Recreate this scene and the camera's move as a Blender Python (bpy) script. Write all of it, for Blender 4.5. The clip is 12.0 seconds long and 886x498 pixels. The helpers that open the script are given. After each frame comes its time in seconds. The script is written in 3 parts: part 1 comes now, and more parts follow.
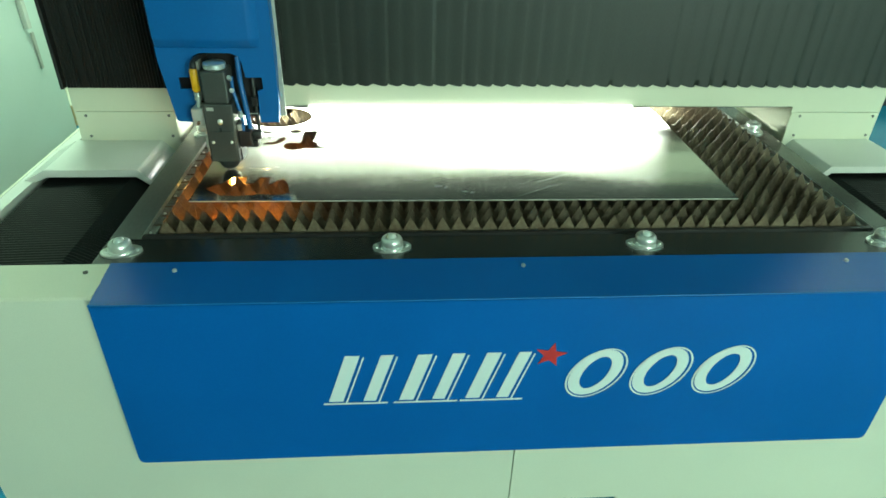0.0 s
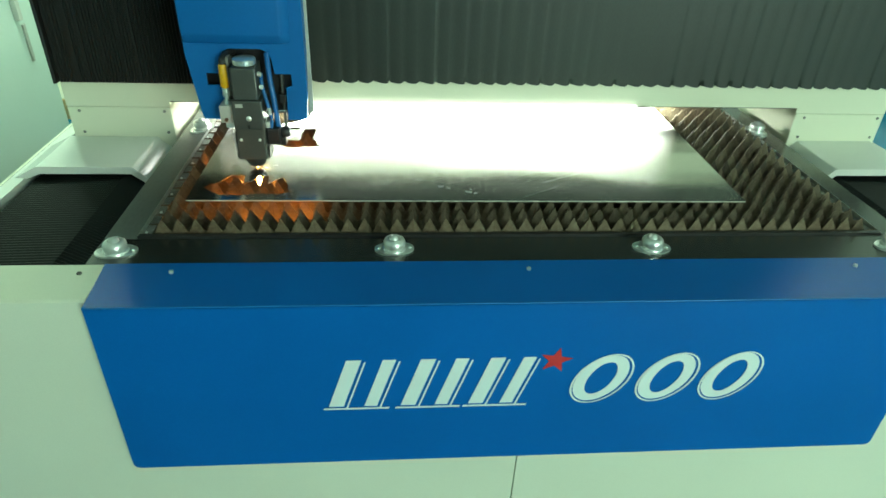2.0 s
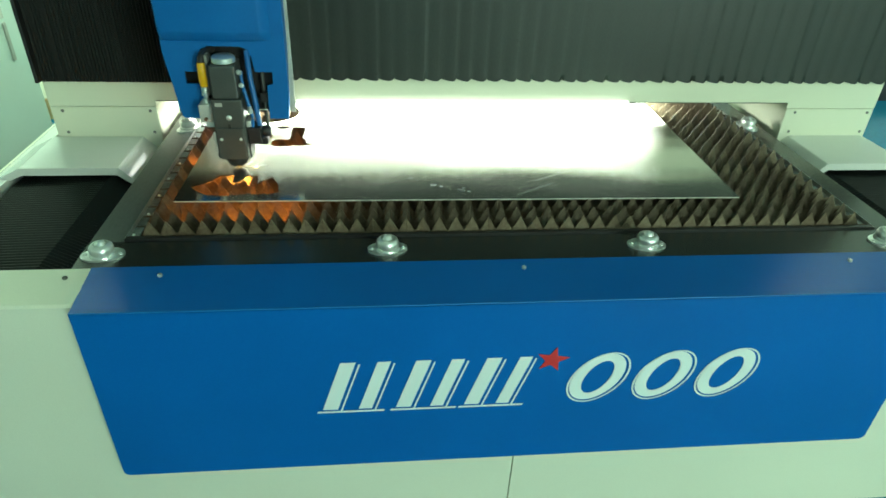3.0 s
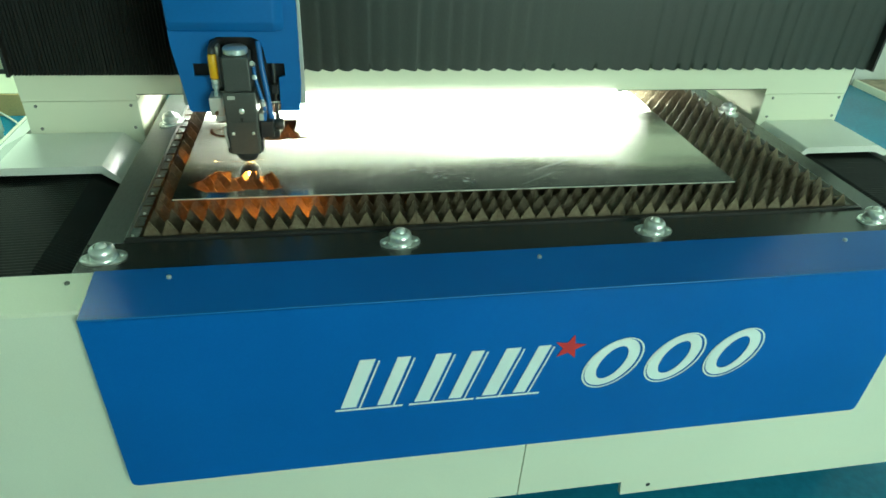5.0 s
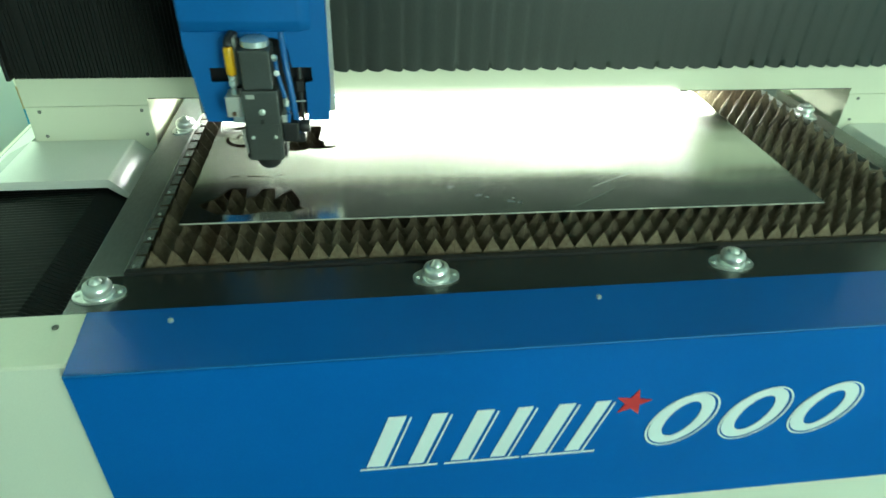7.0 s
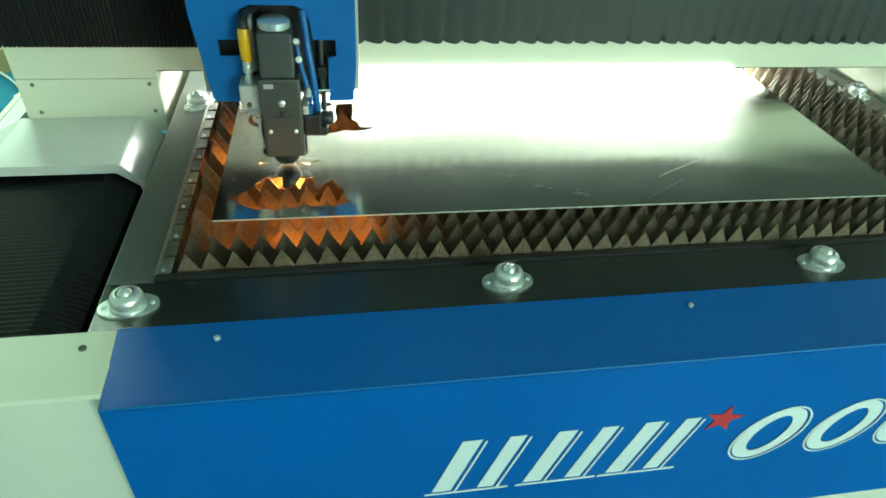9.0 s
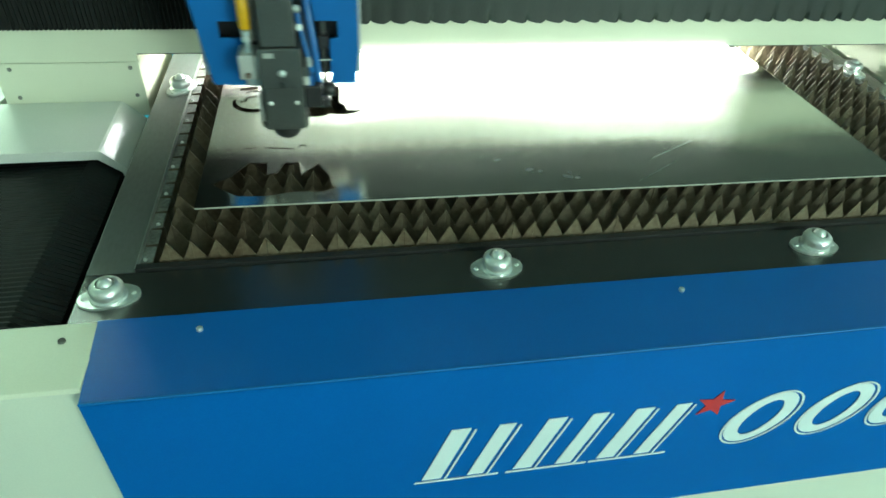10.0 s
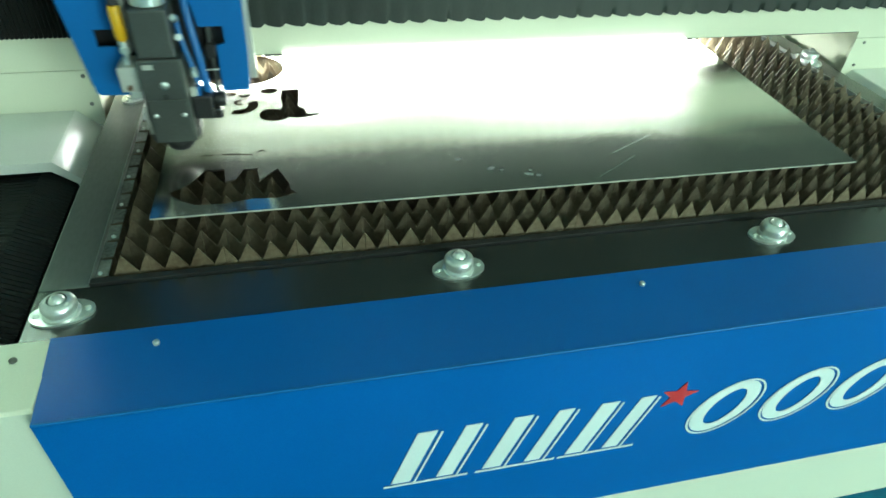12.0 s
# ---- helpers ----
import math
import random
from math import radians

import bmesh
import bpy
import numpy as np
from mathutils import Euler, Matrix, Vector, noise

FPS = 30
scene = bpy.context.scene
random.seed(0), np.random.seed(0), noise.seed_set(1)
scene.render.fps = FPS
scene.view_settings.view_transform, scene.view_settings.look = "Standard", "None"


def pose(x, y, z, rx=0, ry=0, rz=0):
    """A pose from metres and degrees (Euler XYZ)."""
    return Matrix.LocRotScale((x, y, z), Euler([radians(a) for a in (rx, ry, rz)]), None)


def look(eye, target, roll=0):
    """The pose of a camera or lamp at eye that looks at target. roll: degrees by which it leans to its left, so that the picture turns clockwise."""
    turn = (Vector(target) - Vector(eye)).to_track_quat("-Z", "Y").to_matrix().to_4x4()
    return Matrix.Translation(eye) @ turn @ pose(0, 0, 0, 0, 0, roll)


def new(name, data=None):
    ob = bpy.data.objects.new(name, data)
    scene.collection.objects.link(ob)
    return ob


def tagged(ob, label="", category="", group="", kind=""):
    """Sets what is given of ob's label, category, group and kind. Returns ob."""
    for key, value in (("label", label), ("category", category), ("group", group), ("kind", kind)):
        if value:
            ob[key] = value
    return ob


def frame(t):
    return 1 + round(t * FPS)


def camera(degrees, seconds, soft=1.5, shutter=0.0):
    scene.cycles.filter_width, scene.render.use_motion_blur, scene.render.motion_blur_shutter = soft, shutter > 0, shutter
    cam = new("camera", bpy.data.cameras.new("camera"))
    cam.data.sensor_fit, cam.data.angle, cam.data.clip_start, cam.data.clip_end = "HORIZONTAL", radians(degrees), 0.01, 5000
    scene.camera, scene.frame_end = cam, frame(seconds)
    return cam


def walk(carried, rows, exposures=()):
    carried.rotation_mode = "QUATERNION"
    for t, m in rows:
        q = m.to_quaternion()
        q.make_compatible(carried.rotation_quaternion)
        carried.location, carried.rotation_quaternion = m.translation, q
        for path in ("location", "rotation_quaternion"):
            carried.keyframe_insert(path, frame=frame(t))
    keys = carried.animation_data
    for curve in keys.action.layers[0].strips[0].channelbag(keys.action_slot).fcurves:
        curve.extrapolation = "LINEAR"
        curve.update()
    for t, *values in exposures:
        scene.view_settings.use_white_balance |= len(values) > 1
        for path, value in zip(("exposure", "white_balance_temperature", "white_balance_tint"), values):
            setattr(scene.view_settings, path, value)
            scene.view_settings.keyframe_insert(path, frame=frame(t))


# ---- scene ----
cam = camera(70.1, 12.0, soft=1.6, shutter=0.5)
PATH = [
    (0, (0.58, -1.154, 1.563), (0.713, 0.542, 0.511), 1.6),
    (0.5, (0.576, -1.148, 1.567), (0.708, 0.542, 0.506), 1.8),
    (1, (0.57, -1.139, 1.564), (0.712, 0.55, 0.503), 2.1),
    (1.5, (0.565, -1.132, 1.562), (0.711, 0.557, 0.502), 2.2),
    (2, (0.56, -1.122, 1.558), (0.715, 0.566, 0.497), 2.4),
    (2.5, (0.555, -1.11, 1.56), (0.724, 0.573, 0.493), 2.4),
    (3, (0.551, -1.104, 1.553), (0.741, 0.576, 0.485), 2.4),
    (5, (0.43, -1.077, 1.544), (0.766, 0.568, 0.457), 3.4),
    (5.5, (0.407, -1.077, 1.543), (0.738, 0.571, 0.458), 3.1),
    (6, (0.405, -1.076, 1.531), (0.759, 0.563, 0.441), 3.3),
    (6.5, (0.412, -1.005, 1.524), (0.702, 0.636, 0.418), 2.7),
    (7, (0.442, -0.88, 1.523), (0.681, 0.752, 0.392), 2.2),
    (7.5, (0.45, -0.8, 1.513), (0.649, 0.805, 0.336), 2.9),
    (7.7, (0.435, -0.779, 1.501), (0.617, 0.809, 0.299), 2.5),
    (9.3, (0.296, -0.714, 1.493), (0.629, 0.83, 0.267), 4.4),
    (9.5, (0.314, -0.707, 1.496), (0.628, 0.819, 0.241), 3.9),
    (10, (0.32, -0.709, 1.489), (0.648, 0.808, 0.228), 4.0),
    (10.5, (0.331, -0.713, 1.491), (0.693, 0.795, 0.229), 3.9),
    (11, (0.346, -0.717, 1.493), (0.737, 0.785, 0.233), 3.6),
    (11.5, (0.35, -0.712, 1.494), (0.742, 0.793, 0.236), 3.3),
    (12, (0.35, -0.706, 1.495), (0.739, 0.791, 0.228), 3.5),
]
EXPOSURES = [(0, 0.10, 6500, 13), (3.0, 0.09, 6500, 13), (5.5, 0.12, 6450, 15), (7.5, 0.29, 6400, 15), (9.5, 0.34, 6300, 17), (12.0, 0.48, 6200, 18)]
walk(cam, [(t, look(eye, target, roll)) for t, eye, target, roll in PATH], EXPOSURES)

# ---- light ----
world = bpy.data.worlds.new("world")
scene.world = world
world.use_nodes = True
sky = world.node_tree.nodes.new("ShaderNodeTexSky")
sky.sky_type, sky.sun_disc = "NISHITA", False
sky.sun_elevation, sky.sun_rotation = radians(35), radians(120)
world.node_tree.links.new(sky.outputs["Color"], world.node_tree.nodes["Background"].inputs["Color"])
world.node_tree.nodes["Background"].inputs["Strength"].default_value = 0.1

TUBE = (0.66, 1.0, 0.71)      # greenish fluorescent light
DAY_WATTS = 190.0
STRIP_WATTS = 44.0


def area_lamp(name, m, sx, sy, watts, colour):
    data = bpy.data.lights.new(name, "AREA")
    data.shape, data.size, data.size_y = "RECTANGLE", sx, sy
    data.energy, data.color = watts, colour
    ob = new(name, data)
    ob.matrix_world = m
    return ob


# ---- materials ----
def material(name, colour, rough=0.5, metal=0.0, vary=0.12, scale=3.0, fine=60.0, bump=0.05, stretch=(1, 1, 1), tint=None, spec=0.5, coat=0.0, random_value=0.0):
    """A surface with stains at one scale, grain at another and a fine relief."""
    m = bpy.data.materials.new(name)
    m.use_nodes = True
    n, l = m.node_tree.nodes, m.node_tree.links
    b = n["Principled BSDF"]
    b.inputs["Metallic"].default_value = metal
    b.inputs["Specular IOR Level"].default_value = spec
    b.inputs["Coat Weight"].default_value = coat
    co = n.new("ShaderNodeTexCoord")
    mp = n.new("ShaderNodeMapping")
    mp.inputs["Scale"].default_value = stretch
    l.new(co.outputs["Object"], mp.inputs["Vector"])
    big = n.new("ShaderNodeTexNoise")
    big.inputs["Scale"].default_value, big.inputs["Detail"].default_value = scale, 5
    small = n.new("ShaderNodeTexNoise")
    small.inputs["Scale"].default_value, small.inputs["Detail"].default_value = fine, 4
    l.new(mp.outputs["Vector"], big.inputs["Vector"])
    l.new(mp.outputs["Vector"], small.inputs["Vector"])
    mix = n.new("ShaderNodeMath")
    mix.operation = "MULTIPLY_ADD"
    mix.inputs[1].default_value = 0.4
    l.new(small.outputs["Fac"], mix.inputs[0])
    half = n.new("ShaderNodeMath")
    half.operation = "MULTIPLY"
    half.inputs[1].default_value = 0.6
    l.new(big.outputs["Fac"], half.inputs[0])
    l.new(half.outputs[0], mix.inputs[2])
    ramp = n.new("ShaderNodeValToRGB")
    dark = tint or tuple(c * (1 - vary) for c in colour)
    light = tuple(min(1, c * (1 + vary)) for c in colour)
    ramp.color_ramp.elements[0].position, ramp.color_ramp.elements[1].position = 0.35, 0.65
    ramp.color_ramp.elements[0].color, ramp.color_ramp.elements[1].color = (*dark, 1), (*light, 1)
    l.new(mix.outputs[0], ramp.inputs["Fac"])
    out = ramp.outputs["Color"]
    if random_value:
        info = n.new("ShaderNodeObjectInfo")
        hsv = n.new("ShaderNodeHueSaturation")
        val = n.new("ShaderNodeMapRange")
        val.inputs["To Min"].default_value, val.inputs["To Max"].default_value = 1 - random_value, 1 + random_value
        l.new(info.outputs["Random"], val.inputs["Value"])
        l.new(val.outputs["Result"], hsv.inputs["Value"])
        l.new(out, hsv.inputs["Color"])
        out = hsv.outputs["Color"]
    l.new(out, b.inputs["Base Color"])
    rr = n.new("ShaderNodeMapRange")
    rr.inputs["To Min"].default_value, rr.inputs["To Max"].default_value = rough * 0.85, min(1, rough * 1.2)
    l.new(mix.outputs[0], rr.inputs["Value"])
    l.new(rr.outputs["Result"], b.inputs["Roughness"])
    if bump:
        bp = n.new("ShaderNodeBump")
        bp.inputs["Strength"].default_value, bp.inputs["Distance"].default_value = bump, 0.002
        l.new(small.outputs["Fac"], bp.inputs["Height"])
        l.new(bp.outputs["Normal"], b.inputs["Normal"])
    return m


def glowing(name, colour, strength):
    m = bpy.data.materials.new(name)
    m.use_nodes = True
    b = m.node_tree.nodes["Principled BSDF"]
    b.inputs["Base Color"].default_value = (*colour, 1)
    b.inputs["Emission Color"].default_value = (*colour, 1)
    b.inputs["Emission Strength"].default_value = strength
    return m


WHITE = material("cream_white_powder_coat", (0.70, 0.72, 0.56), 0.42, vary=0.05, scale=2.0, fine=400, bump=0.06)
WHITE_GLOSS = material("white_gloss_cover", (0.74, 0.76, 0.70), 0.12, vary=0.05, scale=3.0, fine=300, bump=0.03)
BLUE = material("blue_powder_coat", (0.0, 0.112, 0.40), 0.30, vary=0.10, scale=2.5, fine=500, bump=0.03, spec=0.24)
BLUE_COVER = material("blue_moulded_cover", (0.0006, 0.130, 0.40), 0.48, vary=0.08, scale=4.0, fine=300, bump=0.03, spec=0.25)
BLACK_STEEL = material("black_painted_steel", (0.115, 0.123, 0.116), 0.25, metal=0.85, vary=0.14, scale=6.0, fine=180, bump=0.015, stretch=(1, 0.3, 1))
BELLOWS = material("black_bellows_fabric", (0.010, 0.012, 0.011), 0.55, vary=0.3, scale=5.0, fine=250, bump=0.1, stretch=(1, 1, 0.4))
WIDE_BELLOWS = material("grey_black_bellows_fabric", (0.013, 0.021, 0.017), 0.48, vary=0.25, scale=3.0, fine=250, bump=0.08, stretch=(1, 1, 0.4))
WAY_BELLOWS = material("matt_black_bellows", (0.006, 0.0075, 0.0065), 0.5, vary=0.3, scale=5.0, fine=250, bump=0.1, spec=0.25)
SLAT = material("scorched_steel_slat", (0.091, 0.074, 0.046), 0.60, metal=0.1, vary=0.5, scale=11.0, fine=120, bump=0.2, tint=(0.062, 0.039, 0.020), random_value=0.4)
COMB = material("soiled_steel_strip", (0.25, 0.255, 0.23), 0.6, metal=0.3, vary=0.3, scale=14.0, fine=150, bump=0.08, tint=(0.085, 0.085, 0.07))
SIDE_BAR = material("plain_grey_steel", (0.21, 0.22, 0.21), 0.42, metal=0.7, vary=0.14, scale=6.0, fine=180, bump=0.02, stretch=(1, 0.3, 1))
CUT_EDGE = material("fresh_cut_steel", (0.56, 0.56, 0.48), 0.4, metal=0.3, vary=0.2, scale=40.0, fine=200, bump=0.05)
BARE_EDGE = material("bare_steel_edge", (0.46, 0.48, 0.44), 0.35, metal=0.8, vary=0.2, scale=25.0, fine=150, bump=0.05)
CHROME = material("zinc_plated_steel", (0.76, 0.80, 0.76), 0.30, metal=0.8, vary=0.12, scale=30.0, fine=200, bump=0.03)
SHEET = material("brushed_stainless_sheet", (0.66, 0.67, 0.60), 0.155, metal=1.0, vary=0.03, scale=3.0, fine=40, bump=0.001, stretch=(0.08, 4.0, 1))
GREY_HEAD = material("dark_anodised_aluminium", (0.080, 0.087, 0.080), 0.42, metal=0.4, vary=0.15, scale=12.0, fine=300, bump=0.04)
BLACK_PLASTIC = material("black_plastic", (0.018, 0.018, 0.018), 0.4, vary=0.2, scale=20.0, fine=200, bump=0.05)
GREY_BOX = material("pale_grey_housing", (0.52, 0.53, 0.48), 0.4, metal=0.3, vary=0.1, scale=20.0, fine=200, bump=0.04)
YELLOW = material("amber_plastic", (0.80, 0.42, 0.01), 0.35, vary=0.1, scale=20.0, fine=200, bump=0.03)
HOSE = material("blue_air_hose", (0.003, 0.12, 0.36), 0.3, vary=0.1, scale=20.0, fine=200, bump=0.02)
SMUDGE = material("dull_oily_smudge", (0.36, 0.41, 0.40), 0.34, metal=1.0, vary=0.3, scale=60.0, fine=200, bump=0.1)
MARK = material("pale_vinyl", (0.72, 0.80, 0.76), 0.4, vary=0.04, scale=4.0, fine=300, bump=0.02)
RED = material("red_vinyl", (0.60, 0.035, 0.03), 0.4, vary=0.06, scale=4.0, fine=300, bump=0.02)
FLOOR = material("teal_epoxy_floor", (0.006, 0.19, 0.31), 0.2, vary=0.2, scale=1.2, fine=40, bump=0.03, spec=0.35)
WALL = material("painted_plaster", (0.66, 0.70, 0.64), 0.7, vary=0.06, scale=0.8, fine=60, bump=0.1)
CABINET = material("pale_green_enamel", (0.68, 0.80, 0.74), 0.35, vary=0.05, scale=1.5, fine=300, bump=0.03)
CARD = material("corrugated_cardboard", (0.62, 0.44, 0.21), 0.8, vary=0.12, scale=6.0, fine=90, bump=0.15)
STONE = material("dusty_sill_stone", (0.30, 0.25, 0.17), 0.8, vary=0.4, scale=14.0, fine=80, bump=0.4)
DARK = material("dark_rubber", (0.03, 0.035, 0.04), 0.7, vary=0.3, scale=6.0, fine=90, bump=0.15)
RUST = material("rusty_steel", (0.12, 0.07, 0.045), 0.8, metal=0.2, vary=0.4, scale=12.0, fine=90, bump=0.3)
LAMP = glowing("fluorescent_tube", (0.85, 1.0, 0.88), 6.0)
STRIP = glowing("led_strip_glow", (0.92, 1.0, 0.93), 14.0)
# no real lamp: an added glow that imitates bloom on the beam's face
BLOOM_STRIP = glowing("bloom_strip_glow", (0.92, 1.0, 0.93), 3.2)
SPARK_CORE = glowing("white_hot_spark", (1.0, 0.48, 0.09), 220.0)
SPARK = glowing("orange_spark", (1.0, 0.33, 0.04), 75.0)


# slow waves of a large thin sheet, under its brushing
n, l = SHEET.node_tree.nodes, SHEET.node_tree.links
fine_bump = [q for q in n if q.type == "BUMP"][0]
wave_map = n.new("ShaderNodeMapping")
wave_map.inputs["Scale"].default_value = (0.7, 1.6, 1)
wave = n.new("ShaderNodeTexNoise")
wave.inputs["Scale"].default_value, wave.inputs["Detail"].default_value = 1.6, 2.0
l.new([q for q in n if q.type == "TEX_COORD"][0].outputs["Object"], wave_map.inputs["Vector"])
l.new(wave_map.outputs["Vector"], wave.inputs["Vector"])
wave_bump = n.new("ShaderNodeBump")
wave_bump.inputs["Strength"].default_value, wave_bump.inputs["Distance"].default_value = 1.0, 1.0
# one soft uneven bend of the shading, shaped to place the beam's reflection
place = n.new("ShaderNodeSeparateXYZ")
l.new([q for q in n if q.type == "TEX_COORD"][0].outputs["Object"], place.inputs["Vector"])
bend_at = n.new("ShaderNodeMath")
bend_at.operation, bend_at.inputs[1].default_value = "MULTIPLY_ADD", 0.06
l.new(wave.outputs["Fac"], bend_at.inputs[0])
l.new(place.outputs["Y"], bend_at.inputs[2])
bend = n.new("ShaderNodeMapRange")
bend.interpolation_type = "SMOOTHSTEP"
for q, v in (("From Min", 0.19), ("From Max", 0.59), ("To Min", 0.0235), ("To Max", 0.0)):
    bend.inputs[q].default_value = v
l.new(bend_at.outputs["Value"], bend.inputs["Value"])
rise_sum = n.new("ShaderNodeMath")
rise_sum.operation, rise_sum.inputs[1].default_value = "MULTIPLY_ADD", 0.018
l.new(wave.outputs["Fac"], rise_sum.inputs[0])
l.new(bend.outputs["Result"], rise_sum.inputs[2])
l.new(rise_sum.outputs["Value"], wave_bump.inputs["Height"])
l.new(wave_bump.outputs["Normal"], fine_bump.inputs["Normal"])
# brushed along its width: gloss is drawn out across the brushing
across = n.new("ShaderNodeCombineXYZ")
across.inputs["Y"].default_value = 1.0
l.new(across.outputs["Vector"], n["Principled BSDF"].inputs["Tangent"])
n["Principled BSDF"].inputs["Anisotropic"].default_value = 0.6


# ---- mesh helpers ----
def part(name, bm, mat, parent=None, label="", smooth=None):
    """Link a bmesh as one mesh object under a thing or a part."""
    me = bpy.data.meshes.new(name)
    bmesh.ops.recalc_face_normals(bm, faces=bm.faces)
    bm.to_mesh(me)
    bm.free()
    me.materials.append(mat)
    if smooth is not None:
        me.polygons.foreach_set("use_smooth", [True] * len(me.polygons))
        me.set_sharp_from_angle(angle=radians(smooth))
    ob = new(name, me)
    if parent:
        ob.parent = parent
    if label:
        ob["label"] = label
    return ob


def shared(name, me, parent, m):
    """A further piece on a mesh that others use too."""
    ob = new(name, me)
    ob.parent = parent
    ob.matrix_basis = m
    return ob


def thing(name, label, category, m=Matrix(), group="", kind=""):
    ob = new(name)
    ob.empty_display_size = 0.05
    ob.matrix_basis = m
    return tagged(ob, label, category, group, kind)


def box(bm, x0, x1, y0, y1, z0, z1, bevel=0.0, segments=2):
    r = bmesh.ops.create_cube(bm, size=1)
    bmesh.ops.transform(bm, matrix=Matrix.LocRotScale(((x0 + x1) / 2, (y0 + y1) / 2, (z0 + z1) / 2), None, (x1 - x0, y1 - y0, z1 - z0)), verts=r["verts"])
    if bevel:
        es = list({e for v in r["verts"] for e in v.link_edges})
        bmesh.ops.bevel(bm, geom=es, offset=bevel, segments=segments, profile=0.5, affect="EDGES")
    return bm


def boxes(*rows, bevel=0.0):
    bm = bmesh.new()
    for r in rows:
        box(bm, *r, bevel=bevel)
    return bm


def lathe(profile, segments=20, bm=None, m=Matrix()):
    """A turned form from (radius, height) pairs, about z."""
    bm = bm or bmesh.new()
    rings = []
    for r, z in profile:
        if r < 1e-6:
            rings.append([bm.verts.new(m @ Vector((0, 0, z)))])
        else:
            rings.append([bm.verts.new(m @ Vector((r * math.cos(a), r * math.sin(a), z))) for a in (2 * math.pi * i / segments for i in range(segments))])
    for a, b in zip(rings, rings[1:]):
        for i in range(segments):
            j = (i + 1) % segments
            if len(a) == 1 and len(b) > 1:
                bm.faces.new((a[0], b[i], b[j]))
            elif len(b) == 1 and len(a) > 1:
                bm.faces.new((a[i], a[j], b[0]))
            elif len(a) > 1:
                bm.faces.new((a[i], a[j], b[j], b[i]))
    for ring in (rings[0], rings[-1]):
        if len(ring) > 1:
            bm.faces.new(ring)
    return bm


def prism(points, axis, a, b, bm=None):
    """A straight solid from an outline: axis 'x' takes (y, z), 'y' (x, z), 'z' (x, y)."""
    bm = bm or bmesh.new()
    put = {"x": lambda p, d: (d, p[0], p[1]), "y": lambda p, d: (p[0], d, p[1]), "z": lambda p, d: (p[0], p[1], d)}[axis]
    lo = [bm.verts.new(put(p, a)) for p in points]
    hi = [bm.verts.new(put(p, b)) for p in points]
    bm.faces.new(lo)
    bm.faces.new(list(reversed(hi)))
    for i in range(len(points)):
        j = (i + 1) % len(points)
        bm.faces.new((lo[i], hi[i], hi[j], lo[j]))
    return bm


def pipe(points, radius, segments=10, bm=None):
    """A round hose along a smooth line of points."""
    bm = bm or bmesh.new()
    pts = [Vector(p) for p in points]
    line = []
    for i in range(len(pts) - 1):
        p0, p1, p2, p3 = pts[max(i - 1, 0)], pts[i], pts[i + 1], pts[min(i + 2, len(pts) - 1)]
        for k in range(6):
            t = k / 6
            line.append(0.5 * (2 * p1 + (p2 - p0) * t + (2 * p0 - 5 * p1 + 4 * p2 - p3) * t * t + (3 * p1 - p0 - 3 * p2 + p3) * t ** 3))
    line.append(pts[-1])
    rings = []
    for i, p in enumerate(line):
        d = (line[min(i + 1, len(line) - 1)] - line[max(i - 1, 0)]).normalized()
        q = d.to_track_quat("Z", "Y")
        rings.append([bm.verts.new(p + q @ Vector((radius * math.cos(a), radius * math.sin(a), 0))) for a in (2 * math.pi * k / segments for k in range(segments))])
    for a, b in zip(rings, rings[1:]):
        for i in range(segments):
            j = (i + 1) % segments
            bm.faces.new((a[i], a[j], b[j], b[i]))
    bm.faces.new(rings[0])
    bm.faces.new(rings[-1])
    return bm


def outline_plate(name, outer, holes, thickness, mat, parent=None):
    """A flat plate in x and y with holes cut through it."""
    cu = bpy.data.curves.new(name, "CURVE")
    cu.dimensions, cu.fill_mode, cu.extrude = "2D", "BOTH", thickness / 2
    for loop in (outer, *holes):
        sp = cu.splines.new("POLY")
        sp.points.add(len(loop) - 1)
        for p, (x, y) in zip(sp.points, loop):
            p.co = (x, y, 0, 1)
        sp.use_cyclic_u = True
    tmp = bpy.data.objects.new(name, cu)
    me = bpy.data.meshes.new_from_object(tmp)
    bpy.data.objects.remove(tmp)
    me.materials.clear()
    me.materials.append(mat)
    ob = new(name, me)
    if parent:
        ob.parent = parent
    return ob


def ellipse(cx, cy, rx, ry, turn=0.0, n=28, a0=0.0, a1=360.0):
    out = []
    for i in range(n):
        a = radians(a0 + (a1 - a0) * i / (n if a1 - a0 >= 360 else n - 1))
        x, y = rx * math.cos(a), ry * math.sin(a)
        c, s = math.cos(radians(turn)), math.sin(radians(turn))
        out.append((cx + c * x - s * y, cy + s * x + c * y))
    return out


def crescent(cx, cy, r0, r1, a0, a1, squash=1.0, n=16):
    out = ellipse(cx, cy, r1, r1 * squash, 0, n, a0, a1)
    return out + list(reversed(ellipse(cx, cy, r0, r0 * squash, 0, n, a0, a1)))


def rounded(points, radius, n=5):
    """Round the corners of an outline."""
    out = []
    k = len(points)
    for i in range(k):
        p, a, b = Vector(points[i]), Vector(points[i - 1]), Vector(points[(i + 1) % k])
        u, v = (a - p), (b - p)
        r = min(radius, u.length * 0.45, v.length * 0.45)
        s, e = p + u.normalized() * r, p + v.normalized() * r
        for j in range(n + 1):
            t = j / n
            q = (1 - t) ** 2 * s + 2 * t * (1 - t) * p + t * t * e
            out.append((q.x, q.y))
    return out


